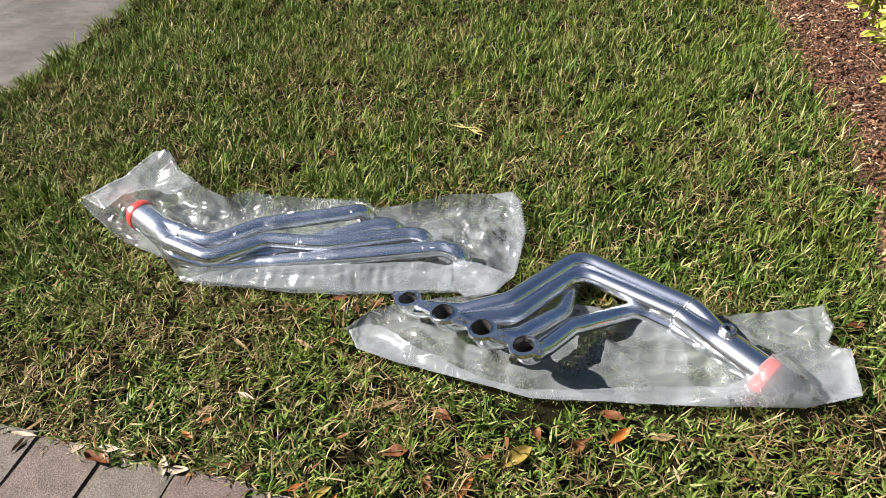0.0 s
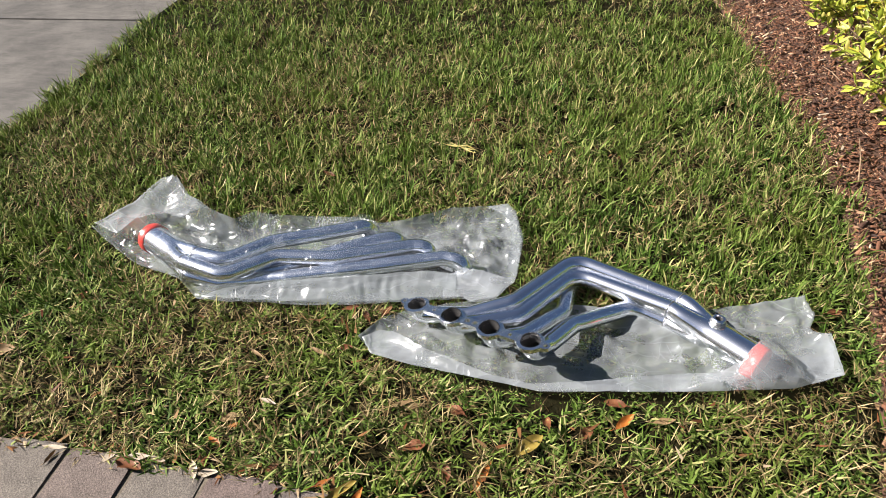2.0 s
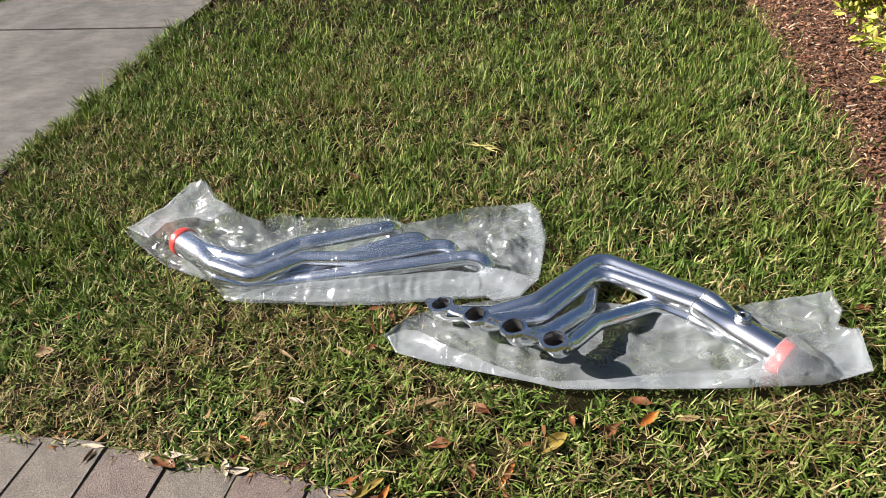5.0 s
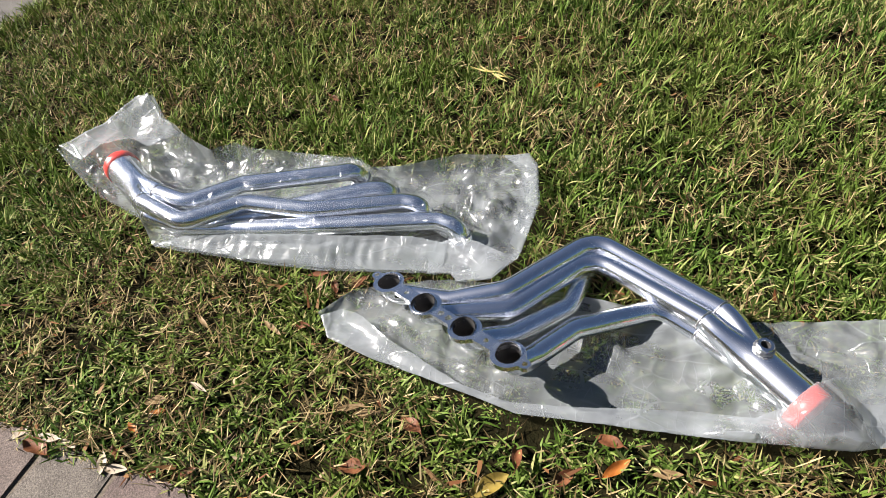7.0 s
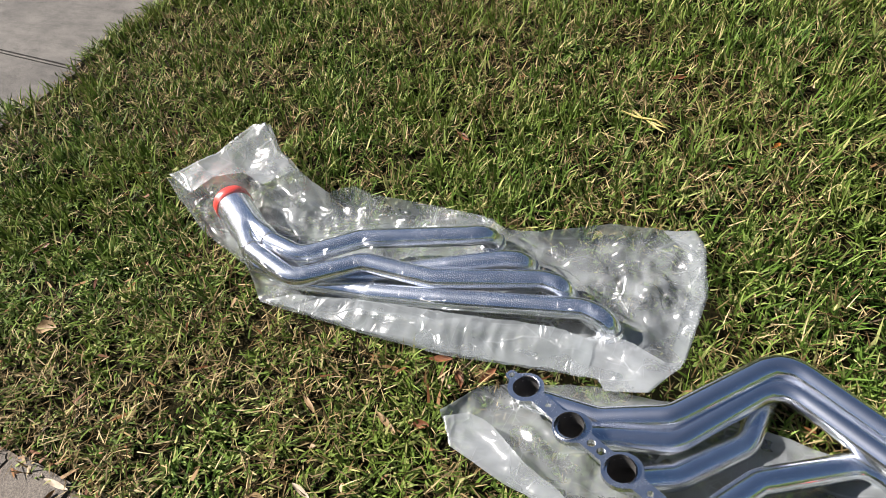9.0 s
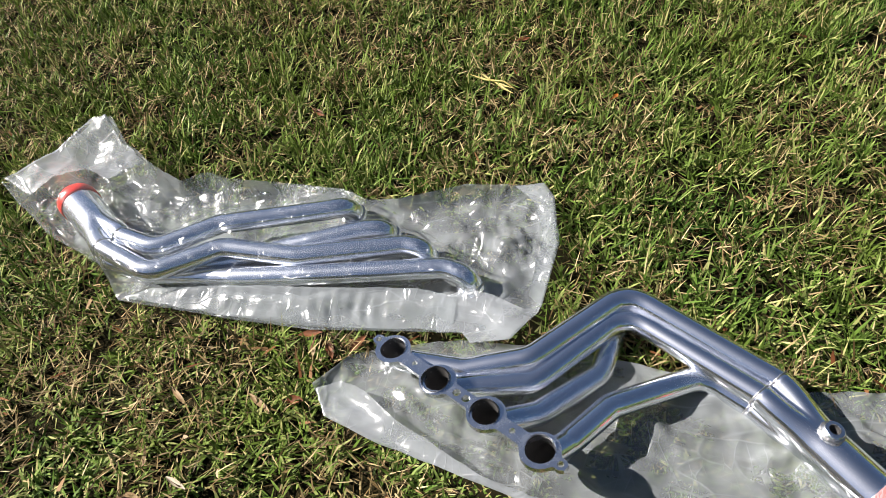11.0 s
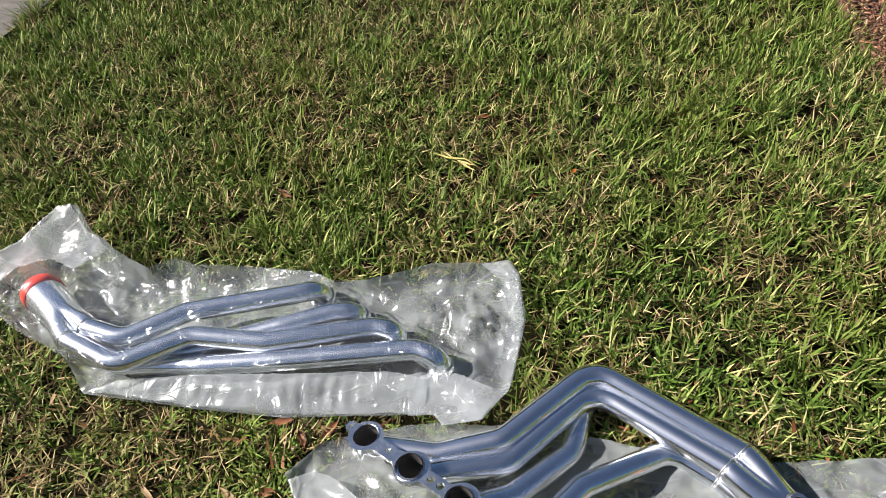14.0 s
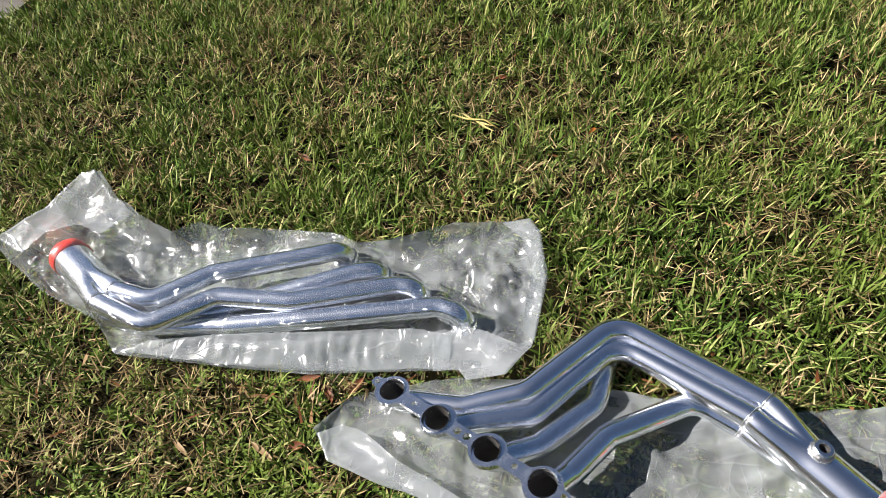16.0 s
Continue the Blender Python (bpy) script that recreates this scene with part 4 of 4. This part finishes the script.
BR, TN, OR, OL = "curled brown dead leaf lying in the grass", "dry tan dead leaf lying in the grass", "bright orange dead leaf lying in the grass", "fading yellow-olive dead leaf in the grass"
LEAVES = [
    (0.000, 0.000, 0.0, 150, 0.050, 0.030, 0.5, 0.4, M_LEAF_BROWN, BR, (10, 5)),
    (-0.082, -0.100, 0.0, 15, 0.055, 0.036, 0.5, 0.5, M_LEAF_BROWN, BR, (-12, 0)),
    (0.163, -0.088, 0.002, 40, 0.078, 0.036, 0.4, 0.5, M_LEAF_OLIVE, OL, (10, 0)),
    (0.068, -0.161, 0.0, 65, 0.070, 0.018, 0.4, 0.5, M_LEAF_ORANGE, OR, (0, 0)),
    (0.374, -0.020, 0.0, 42, 0.060, 0.024, 0.7, 0.6, M_LEAF_ORANGE, OR, (5, 0)),
    (0.286, -0.053, 0.0, 50, 0.052, 0.026, 0.4, 0.5, M_LEAF_BROWN, BR, (10, 8)),
    (0.203, -0.030, 0.005, 95, 0.070, 0.022, 0.3, 0.6, M_LEAF_BROWN, BR, (0, 25)),
    (0.460, -0.015, 0.0, 10, 0.052, 0.018, 0.4, 0.4, M_LEAF_TAN, TN, (0, 0)),
    (0.360, 0.030, 0.0, 170, 0.050, 0.026, 0.4, 0.4, M_LEAF_BROWN, BR, (0, 0)),
    (-0.095, 0.010, 0.0, 200, 0.045, 0.016, 0.4, 0.4, M_LEAF_TAN, TN, (0, 0)),
    (-0.125, 0.018, 0.0, 20, 0.060, 0.014, 0.3, 0.4, M_LEAF_TAN, TN, (0, 0)),
    (-0.010, -0.160, 0.0, 100, 0.040, 0.022, 0.5, 0.5, M_LEAF_BROWN, BR, (0, 0)),
    (-0.695, -0.172, 0.0, 165, 0.064, 0.040, 0.8, 0.6, M_LEAF_BROWN, "curled red-brown dead leaf on the pavers", (14, 0)),
    (-0.690, -0.147, -0.002, 4, 0.064, 0.018, 0.4, 0.3, M_HUSK, "pale dry leaf at the paver edge", (0, 0)),
    (-0.751, -0.146, -0.002, 60, 0.036, 0.020, 0.4, 0.3, M_HUSK, "pale dry leaf at the paver edge", (0, 0)),
    (-0.639, -0.150, -0.002, -15, 0.040, 0.012, 0.4, 0.3, M_HUSK, "pale dry leaf at the paver edge", (0, 0)),
    (-0.550, -0.174, -0.002, 115, 0.046, 0.018, 0.5, 0.4, M_HUSK, "pale dry leaf at the paver edge", (0, 0)),
    (-0.517, -0.181, -0.002, 8, 0.046, 0.020, 0.5, 0.4, M_HUSK, "pale dry leaf at the paver edge", (0, 0)),
    (-0.888, -0.127, -0.002, -4, 0.062, 0.010, 0.2, 0.3, M_HUSK, "long pale dry leaf at the paver edge", (0, 0)),
    (-0.618, -0.239, -0.006, 95, 0.026, 0.004, 0.3, 0.3, M_HUSK, "thin dry stalk on the pavers", (0, 0)),
    (-0.299, -0.241, -0.004, 130, 0.034, 0.008, 0.6, 0.5, M_HUSK, "thin pale leaf on the pavers", (0, 0)),
    (-0.532, -0.097, 0.0, 150, 0.034, 0.014, 0.6, 0.5, M_LEAF_ORANGE, OR, (0, 0)),
    (-0.516, -0.035, 0.0, 20, 0.044, 0.026, 0.6, 0.5, M_LEAF_TAN, TN, (0, 0)),
    (-0.384, -0.161, 0.0, 35, 0.036, 0.016, 0.6, 0.5, M_LEAF_BROWN, BR, (0, 0)),
    (-0.222, -0.216, 0.0, 40, 0.075, 0.026, 0.6, 0.7, M_LEAF_OLIVE, "fading rolled leaf on the pavers", (0, 0)),
    (-0.189, -0.234, 0.0, 70, 0.060, 0.020, 0.6, 0.7, M_LEAF_ORANGE, "bright orange dead leaf on the pavers", (0, 0)),
    (-0.883, -0.154, -0.002, 75, 0.034, 0.014, 0.8, 0.8, M_LEAF_TAN, "dry tan leaf on the pavers", (0, 0)),
    (-0.265, -0.198, 0.0, 30, 0.030, 0.016, 0.5, 0.5, M_LEAF_ORANGE, OR, (0, 0)),
    (-0.500, -0.055, 0.0, 200, 0.030, 0.014, 0.5, 0.5, M_LEAF_ORANGE, OR, (0, 0)),
    (-1.175, 0.155, 0.004, 20, 0.050, 0.040, 0.7, 0.6, M_LEAF_TAN, TN, (8, 0)),
    (-1.070, 0.372, 0.002, 100, 0.040, 0.018, 0.6, 0.6, M_LEAF_BROWN, BR, (0, 0)),
    (-1.378, 0.352, 0.002, 60, 0.045, 0.020, 0.6, 0.6, M_LEAF_BROWN, BR, (0, 0)),
    (-0.490, 1.000, 0.004, -35, 0.052, 0.018, 0.5, 0.5, M_LEAF_BROWN, BR, (8, 0)),
    (-0.350, 0.172, 0.003, -30, 0.060, 0.012, 0.2, 0.4, M_LEAF_TAN, TN, (0, 0)),
    (-0.285, 0.184, 0.003, 10, 0.034, 0.024, 0.7, 0.7, M_LEAF_BROWN, "small curled brown seed husk in the grass", (0, 0)),
    (-0.510, 0.164, 0.003, -35, 0.055, 0.010, 0.2, 0.4, M_LEAF_TAN, TN, (0, 0)),
    (-0.300, 0.330, 0.003, 15, 0.050, 0.016, 0.4, 0.5, M_LEAF_BROWN, BR, (0, 0)),
    (-0.200, 0.320, 0.003, 60, 0.045, 0.018, 0.4, 0.5, M_LEAF_BROWN, BR, (0, 0)),
    (-0.250, 0.300, 0.003, 120, 0.040, 0.018, 0.4, 0.5, M_LEAF_BROWN, BR, (0, 0)),
    (0.010, 1.370, 0.006, 20, 0.045, 0.018, 0.5, 0.5, M_LEAF_BROWN, BR, (0, 0)),
    (0.272, 1.132, 0.006, 60, 0.024, 0.014, 0.5, 0.5, M_LEAF_ORANGE, OR, (0, 0)),
    (0.940, 0.330, 0.003, 10, 0.040, 0.024, 0.6, 0.6, M_LEAF_BROWN, BR, (0, 0)),
    (0.950, 1.110, 0.005, 30, 0.040, 0.018, 0.6, 0.6, M_LEAF_TAN, TN, (0, 0)),
]
for i, row in enumerate(LEAVES):
    dead_leaf(*row, seed=i)

# a pale husk and a wilted yellow sprig
husk = new("seed_husk", mesh_of("seed_husk", leaf_bm(0.046, 0.013, 0.3, 0.7, 71, False), M_HUSK))
husk.matrix_basis = pose(-0.432, 0.0, 0.006, 0, 0, -20)
tagged(husk, "pale dry seed husk lying in the grass", "seed husk")
sprig = new("yellow_sprig")
sprig.location = (-0.045, 1.145, -0.004)
tagged(sprig, "wilted yellow grass sprig lying on the lawn", "plant sprig")
for yaw, ln in ((160, 0.07), (-25, 0.06), (-40, 0.075), (140, 0.05)):
    bm = leaf_bm(ln, 0.008, 0.5, 0.6, int(ln * 1000), False)
    bm.transform(Matrix.Rotation(radians(yaw), 4, "Z") @ Matrix.Translation((ln * 0.5, 0, 0.012)))
    part("leaf", bm, M_STRAW, sprig)
bm = bmesh.new()
sweep(bm, rounded([(-0.02, 0.01, 0.012), (0.03, -0.006, 0.022), (0.07, -0.03, 0.010)], 0.03), 0.0022, 6, True)
part("stem", bm, M_STRAW, sprig)


# twigs and a few pale wood chips on the mulch
def twig(points, radius, label):
    ob = new("twig")
    ob.location = points[0]
    bm = bmesh.new()
    path = [p - Vector(points[0]) for p in rounded(points, 0.05, 0.02)]
    sweep(bm, path, [radius * (1 - 0.5 * i / len(path)) for i in range(len(path))], 6, True)
    part("stick", bm, M_TWIG, ob)
    return tagged(ob, label, "twig", group="twigs on the mulch")


twig([(1.235, 0.94, -0.008), (1.27, 1.03, 0.012), (1.315, 1.16, 0.02)], 0.0028, "thin dry twig lying on the bark mulch")
twig([(1.45, 1.66, -0.008), (1.43, 1.72, 0.008), (1.42, 1.79, 0.002)], 0.0022, "short dry twig on the bark mulch")
twig([(1.25, 2.55, 0.0), (1.36, 2.62, 0.012), (1.48, 2.72, 0.006)], 0.0026, "long pale twig lying across the mulch")
for cx_, cy_, yaw, ln in ((1.285, 1.385, 5, 0.040), (1.265, 1.345, -12, 0.034), (1.34, 1.52, 30, 0.024), (1.26, 1.14, 60, 0.026), (1.46, 1.90, 15, 0.03), (1.34, 2.2, 40, 0.025), (1.22, 0.62, 25, 0.045)):
    bm = bmesh.new()
    bmesh.ops.create_cube(bm, size=1)
    for v in bm.verts:
        v.co = Vector((v.co.x * ln * (1.0 if v.co.y > 0 else 0.8), v.co.y * 0.008, v.co.z * 0.005))
    bmesh.ops.bevel(bm, geom=list(bm.edges), offset=0.0012, segments=1, affect="EDGES")
    ob = new("wood_chip", mesh_of("wood_chip", bm, M_HUSK, False))
    ob.matrix_basis = pose(cx_, cy_, bed_height(cx_, cy_) + 0.012, 4, -5, yaw)
    tagged(ob, "pale splintered wood chip on the bark mulch", "wood chip", group="pale wood chips")


# ---- lawn ----
def blades(rng, px, py, pz, length, width, lean, curl, yaw, levels=3):
    """Bent, pointed blades in one array of vertices."""
    n = len(px)
    yaw = yaw + rng.normal(0, 0.5, n)
    ux, uy = np.cos(yaw), np.sin(yaw)
    twist = yaw + np.pi / 2 + rng.normal(0, 0.5, n)
    sx, sy = np.cos(twist), np.sin(twist)
    rows = []
    x, y, z = px.copy(), py.copy(), pz.copy()
    for k in range(levels + 1):
        s = k / levels
        w = width * (0.5 * (1 - s ** 1.6) * (0.75 + 0.5 * s))
        if k < levels:
            rows.append(np.stack([x - sx * w, y - sy * w, z], -1))
            rows.append(np.stack([x + sx * w, y + sy * w, z], -1))
        else:
            rows.append(np.stack([x, y, z], -1))
        a = lean + curl * s
        step = length / levels
        x, y, z = x + ux * np.sin(a) * step, y + uy * np.sin(a) * step, np.maximum(z + np.cos(a) * step, -0.033)
    v = np.stack(rows, 1)
    m = 2 * levels + 1
    face, tot = [], []
    for k in range(levels - 1):
        face += [2 * k, 2 * k + 1, 2 * k + 3, 2 * k + 2]
        tot.append(4)
    face += [2 * levels - 2, 2 * levels - 1, 2 * levels]
    tot.append(3)
    loops = (np.arange(n)[:, None] * m + np.array(face)[None]).ravel()
    return v.reshape(-1, 3), loops, np.tile(tot, n)


def lawn_spots(rng, n, y0, y1, clump):
    """Places in the lawn, gathered into tufts of the given number of blades, and the way each blade leans out of its tuft."""
    k = n // clump
    cy = np.repeat(rng.uniform(y0, y1, k), clump)
    cx = np.repeat(rng.uniform(-2.2, 1.42, k), clump)
    way = rng.uniform(0, 2 * np.pi, k * clump)
    off = np.abs(rng.normal(0, 0.011, k * clump))
    x, y = cx + np.cos(way) * off, cy + np.sin(way) * off
    rag = 0.018 * rng.normal(size=k * clump)
    wave = soft_noise(cx, cy, 0.13, 41) - 0.5
    ok = (x > walk_edge(y) - 0.022 + 0.12 * wave + rag) & (x < mulch_edge(y) + 0.02 + 0.09 * wave + 2 * rag) & (y > paver_edge(x) - 0.012 + 0.03 * wave + 0.5 * rag)
    far_x = np.repeat(rng.uniform(-4.6, -3.1, k), clump) + np.cos(way) * off
    beyond = (y > 2.0) & (far_x < walk_edge(y) - WALK_WIDE + 0.01 + 0.06 * wave + rag) & (rng.random(k).repeat(clump) < 0.5)
    x, ok = np.where(beyond, far_x, x), ok | beyond
    return x[ok], y[ok], way[ok], rng.random(k).repeat(clump)[ok]


def pressed(x, y):
    hit = np.zeros(np.shape(x), bool)
    for dx, dy in ((0, 0), (0, 0.018), (0.014, 0.008), (-0.014, 0.008), (0, -0.008)):
        hit |= inside(x + dx, y + dy, BAG_LEFT) | inside(x + dx, y + dy, BAG_RIGHT)
    return hit


def grow(rng, x, y, way, tuft, dry, levels, wide):
    n = len(x)
    tall = 0.22 + 0.40 * soft_noise(x, y, 0.35, 11) + 0.55 * soft_noise(x, y, 0.06, 12) + 0.65 * tuft
    rim = np.clip(1 - np.abs(x - walk_edge(y) - 0.02) / 0.06, 0, 1)
    tall = tall * (1 + 0.5 * rim)
    way = np.where(rng.random(n) < 0.7 * rim, math.pi + rng.normal(0, 0.6, n), way)
    low_zone = np.clip((0.45 - y) / 0.35, 0, 1) * 0.36
    tall = tall * (1 - low_zone)
    flat = pressed(x, y)
    if dry:
        length = rng.uniform(0.016, 0.052, n) * (0.8 + 0.3 * tall)
        width = rng.uniform(0.0016, 0.0040, n) * wide
        lean, curl = rng.uniform(0.7, 1.5, n), rng.normal(0.05, 0.22, n)
        z = rng.uniform(-0.034, 0.0, n)
    else:
        length = rng.uniform(0.022, 0.062, n) * tall
        width = rng.uniform(0.0040, 0.0074, n) * wide
        lean, curl = np.abs(rng.normal(0.74, 0.46, n)) + 0.34 * np.clip((0.55 - y) / 0.35, 0, 1), rng.normal(0.30, 0.50, n)
        z = rng.uniform(-0.036, -0.018, n)
    paved = ((x < walk_edge(y) + 0.002) & (x > walk_edge(y) - WALK_WIDE)) | (y < paver_edge(x) + 0.004)
    z = np.where(paved, -0.014, z)
    lean = np.where(paved, np.maximum(lean, 0.9), lean)
    lean = np.where(flat, 1.35, lean)
    curl = np.where(flat, 0.2, curl)
    length = np.where(flat, length * 0.45, length)
    z = np.where(flat, -0.038, z)
    return blades(rng, x, y, z, length, width, lean, curl, way, levels)


def lawn(name, dry, material, counts, seed, label):
    rng = np.random.default_rng(seed)
    vs, ls, ts, base = [], [], [], 0
    for y0, y1, density, levels, wide in counts:
        x, y, way, tuft = lawn_spots(rng, int(density * 3.62 * (y1 - y0)), y0, y1, 2 if dry else 10)
        bare = soft_noise(x, y, 0.16, 21) * 0.6 + soft_noise(x, y, 0.5, 22) * 0.4
        chance = (0.25 + 0.9 * np.clip((bare - 0.3) / 0.4, 0, 1)) if dry else (1.0 - 0.50 * np.clip((bare - 0.45) / 0.25, 0, 1))
        gap = np.clip((soft_noise(x, y, 0.028, 51) - 0.55) / 0.2, 0, 1)
        chance = chance * (1 - 0.8 * gap)
        ok = rng.random(len(x)) < chance
        x, y, way, tuft = x[ok], y[ok], way[ok], tuft[ok]
        v, lo, to = grow(rng, x, y, way, tuft, dry, levels, wide)
        vs.append(v)
        ls.append(lo + base)
        ts.append(to)
        base += len(v)
    ob = new(name, fast_mesh(name, np.concatenate(vs), np.concatenate(ls), np.concatenate(ts), material))
    return tagged(ob, label, "grass", kind="stuff")


def litter(name, n, seed, label):
    """Torn bits of dead leaf down in the grass and along the pavers."""
    rng = np.random.default_rng(seed)
    x, y = rng.uniform(-1.5, 1.15, n), rng.uniform(-0.30, 1.6, n) ** 1.0
    keep = rng.random(n) < np.where(y < 0.4, 1.0, 0.28)
    x, y = x[keep], y[keep]
    k = 150
    ex = rng.uniform(-1.5, 0.7, k)
    x, y = np.concatenate([x, ex]), np.concatenate([y, paver_edge(ex) + rng.normal(0.0, 0.014, k)])
    k = 40
    x, y = np.concatenate([x, rng.uniform(-0.45, 0.02, k)]), np.concatenate([y, rng.uniform(0.27, 0.36, k)])
    ok = (y > paver_edge(x) - 0.03) & (x < mulch_edge(y)) & ~pressed(x, y)
    x, y = x[ok], y[ok]
    n = len(x)
    z = np.where(y < paver_edge(x) + 0.005, -0.010, rng.uniform(-0.022, 0.002, n))
    lean = np.where(y < paver_edge(x) + 0.005, 1.5, rng.uniform(1.1, 1.65, n))
    v, lo, to = blades(rng, x, y, z, rng.uniform(0.012, 0.042, n), rng.uniform(0.004, 0.012, n), lean, rng.normal(0, 0.35, n), rng.uniform(0, 6.28, n), 3)
    ob = new(name, fast_mesh(name, v, lo, to, M_LITTER))
    return tagged(ob, label, "leaf litter", kind="stuff")


M_LITTER = blade_material("leaf_litter", [(0.0, (0.045, 0.015, 0.006)), (0.3, (0.112, 0.041, 0.017)), (0.55, (0.195, 0.098, 0.041)), (0.8, (0.270, 0.188, 0.098)), (1.0, (0.390, 0.330, 0.232))], 0.05, (0.120, 0.060, 0.026))
litter("leaf_litter", 520, 77, "torn brown and tan bits of dead leaf in the grass")
lawn("lawn_grass", False, M_GRASS, [(-0.35, 0.45, 22000, 3, 1.0), (0.45, 1.3, 20000, 3, 1.06), (1.3, 2.4, 19500, 3, 1.08), (2.4, 5.0, 11000, 2, 1.2)], 31, "coarse green lawn grass in the sun, unevenly mown")
lawn("dry_grass", True, M_DRY, [(-0.35, 0.5, 13000, 2, 1.15), (0.5, 1.3, 9800, 2, 1.15), (1.3, 2.4, 9000, 2, 1.2), (2.4, 5.0, 4000, 2, 1.4)], 32, "dry straw-coloured dead blades between the green grass")


# ---- shrub ----
def shrub_leaf_mesh(length, width, seed):
    return mesh_of("leaf", leaf_bm(length, width, 0.35, 0.35, seed, False), M_SHRUB)


def shrub(cx, cy, rx, ry, height, seed, twigs, label):
    """A low shrub: stems from one root, each with whorls of long leaves."""
    root = new("shrub")
    root.location = (cx, cy, -0.02)
    tagged(root, label, "shrub", group="shrubs in the bed")
    rnd = random.Random(seed)
    shapes = [shrub_leaf_mesh(l, w, seed + i) for i, (l, w) in enumerate(((0.041, 0.015), (0.050, 0.018), (0.034, 0.013)))]
    leaf_n = 0
    inner = bmesh.new()
    for t in range(twigs):
        a = rnd.uniform(0, 2 * math.pi)
        e = rnd.uniform(0.15, 1.0) ** 0.6
        tip = Vector((math.cos(a) * rx * e, math.sin(a) * ry * e, height * (0.35 + 0.65 * math.sqrt(max(0, 1 - (0.92 * e) ** 2))) * rnd.uniform(0.8, 1.05)))
        mid = Vector((tip.x * 0.45, tip.y * 0.45, tip.z * 0.55))
        bm = bmesh.new()
        foot = Vector((rnd.uniform(-0.03, 0.03), rnd.uniform(-0.03, 0.03), 0))
        path = rounded([foot, mid, tip], 0.08, 0.03)
        sweep(bm, path, [0.005 * (1 - 0.75 * i / len(path)) for i in range(len(path))], 6)
        part("stem", bm, M_TWIG, root)
        way = (tip - mid).normalized()
        for w in range(4):
            c = tip - way * (0.034 * w)
            for k in range(rnd.choice((4, 5, 6))):
                q = rnd.uniform(0, 2 * math.pi)
                o1 = way.orthogonal().normalized()
                out = (o1 * math.cos(q) + way.cross(o1) * math.sin(q) + way * (0.9 - 0.35 * w) + Vector((-0.15, 0, 0.15))).normalized()
                turn_ = out.to_track_quat("X", "Z").to_matrix().to_4x4()
                m = Matrix.Translation(c + out * 0.028) @ turn_ @ pose(0, 0, 0, rnd.uniform(-40, 40), 0, 0)
                if leaf_n < 290:
                    ob = new("leaf", shapes[rnd.randrange(3)])
                    ob.parent = root
                    ob.matrix_basis = m
                    leaf_n += 1
                else:
                    b = leaf_bm(rnd.uniform(0.033, 0.050), 0.016, 0.35, 0.35, leaf_n % 40, False)
                    b.transform(m)
                    tmp = bpy.data.meshes.new("tmp")
                    b.to_mesh(tmp)
                    b.free()
                    inner.from_mesh(tmp)
                    bpy.data.meshes.remove(tmp)
                    leaf_n += 1
    if leaf_n > 290:
        ob = part("foliage", inner, M_SHRUB, root)
        tagged(ob, kind="stuff")
    else:
        inner.free()
    return root


shrub(1.68, 1.80, 0.38, 0.30, 0.40, 3, 85, "golden yellow-green shrub with whorled leaves in the mulch")
shrub(1.66, 1.34, 0.41, 0.32, 0.40, 8, 120, "full golden shrub with pale yellow leaf tips")
shrub(1.66, 0.93, 0.40, 0.30, 0.36, 7, 120, "bright golden shrub with pale leaf edges in the mulch")
shrub(1.65, 0.57, 0.38, 0.26, 0.30, 4, 100, "low golden yellow-green shrub in the mulch bed")
shrub(1.98, 2.65, 0.45, 0.50, 0.40, 5, 40, "golden shrub with glossy leaves further along the bed")
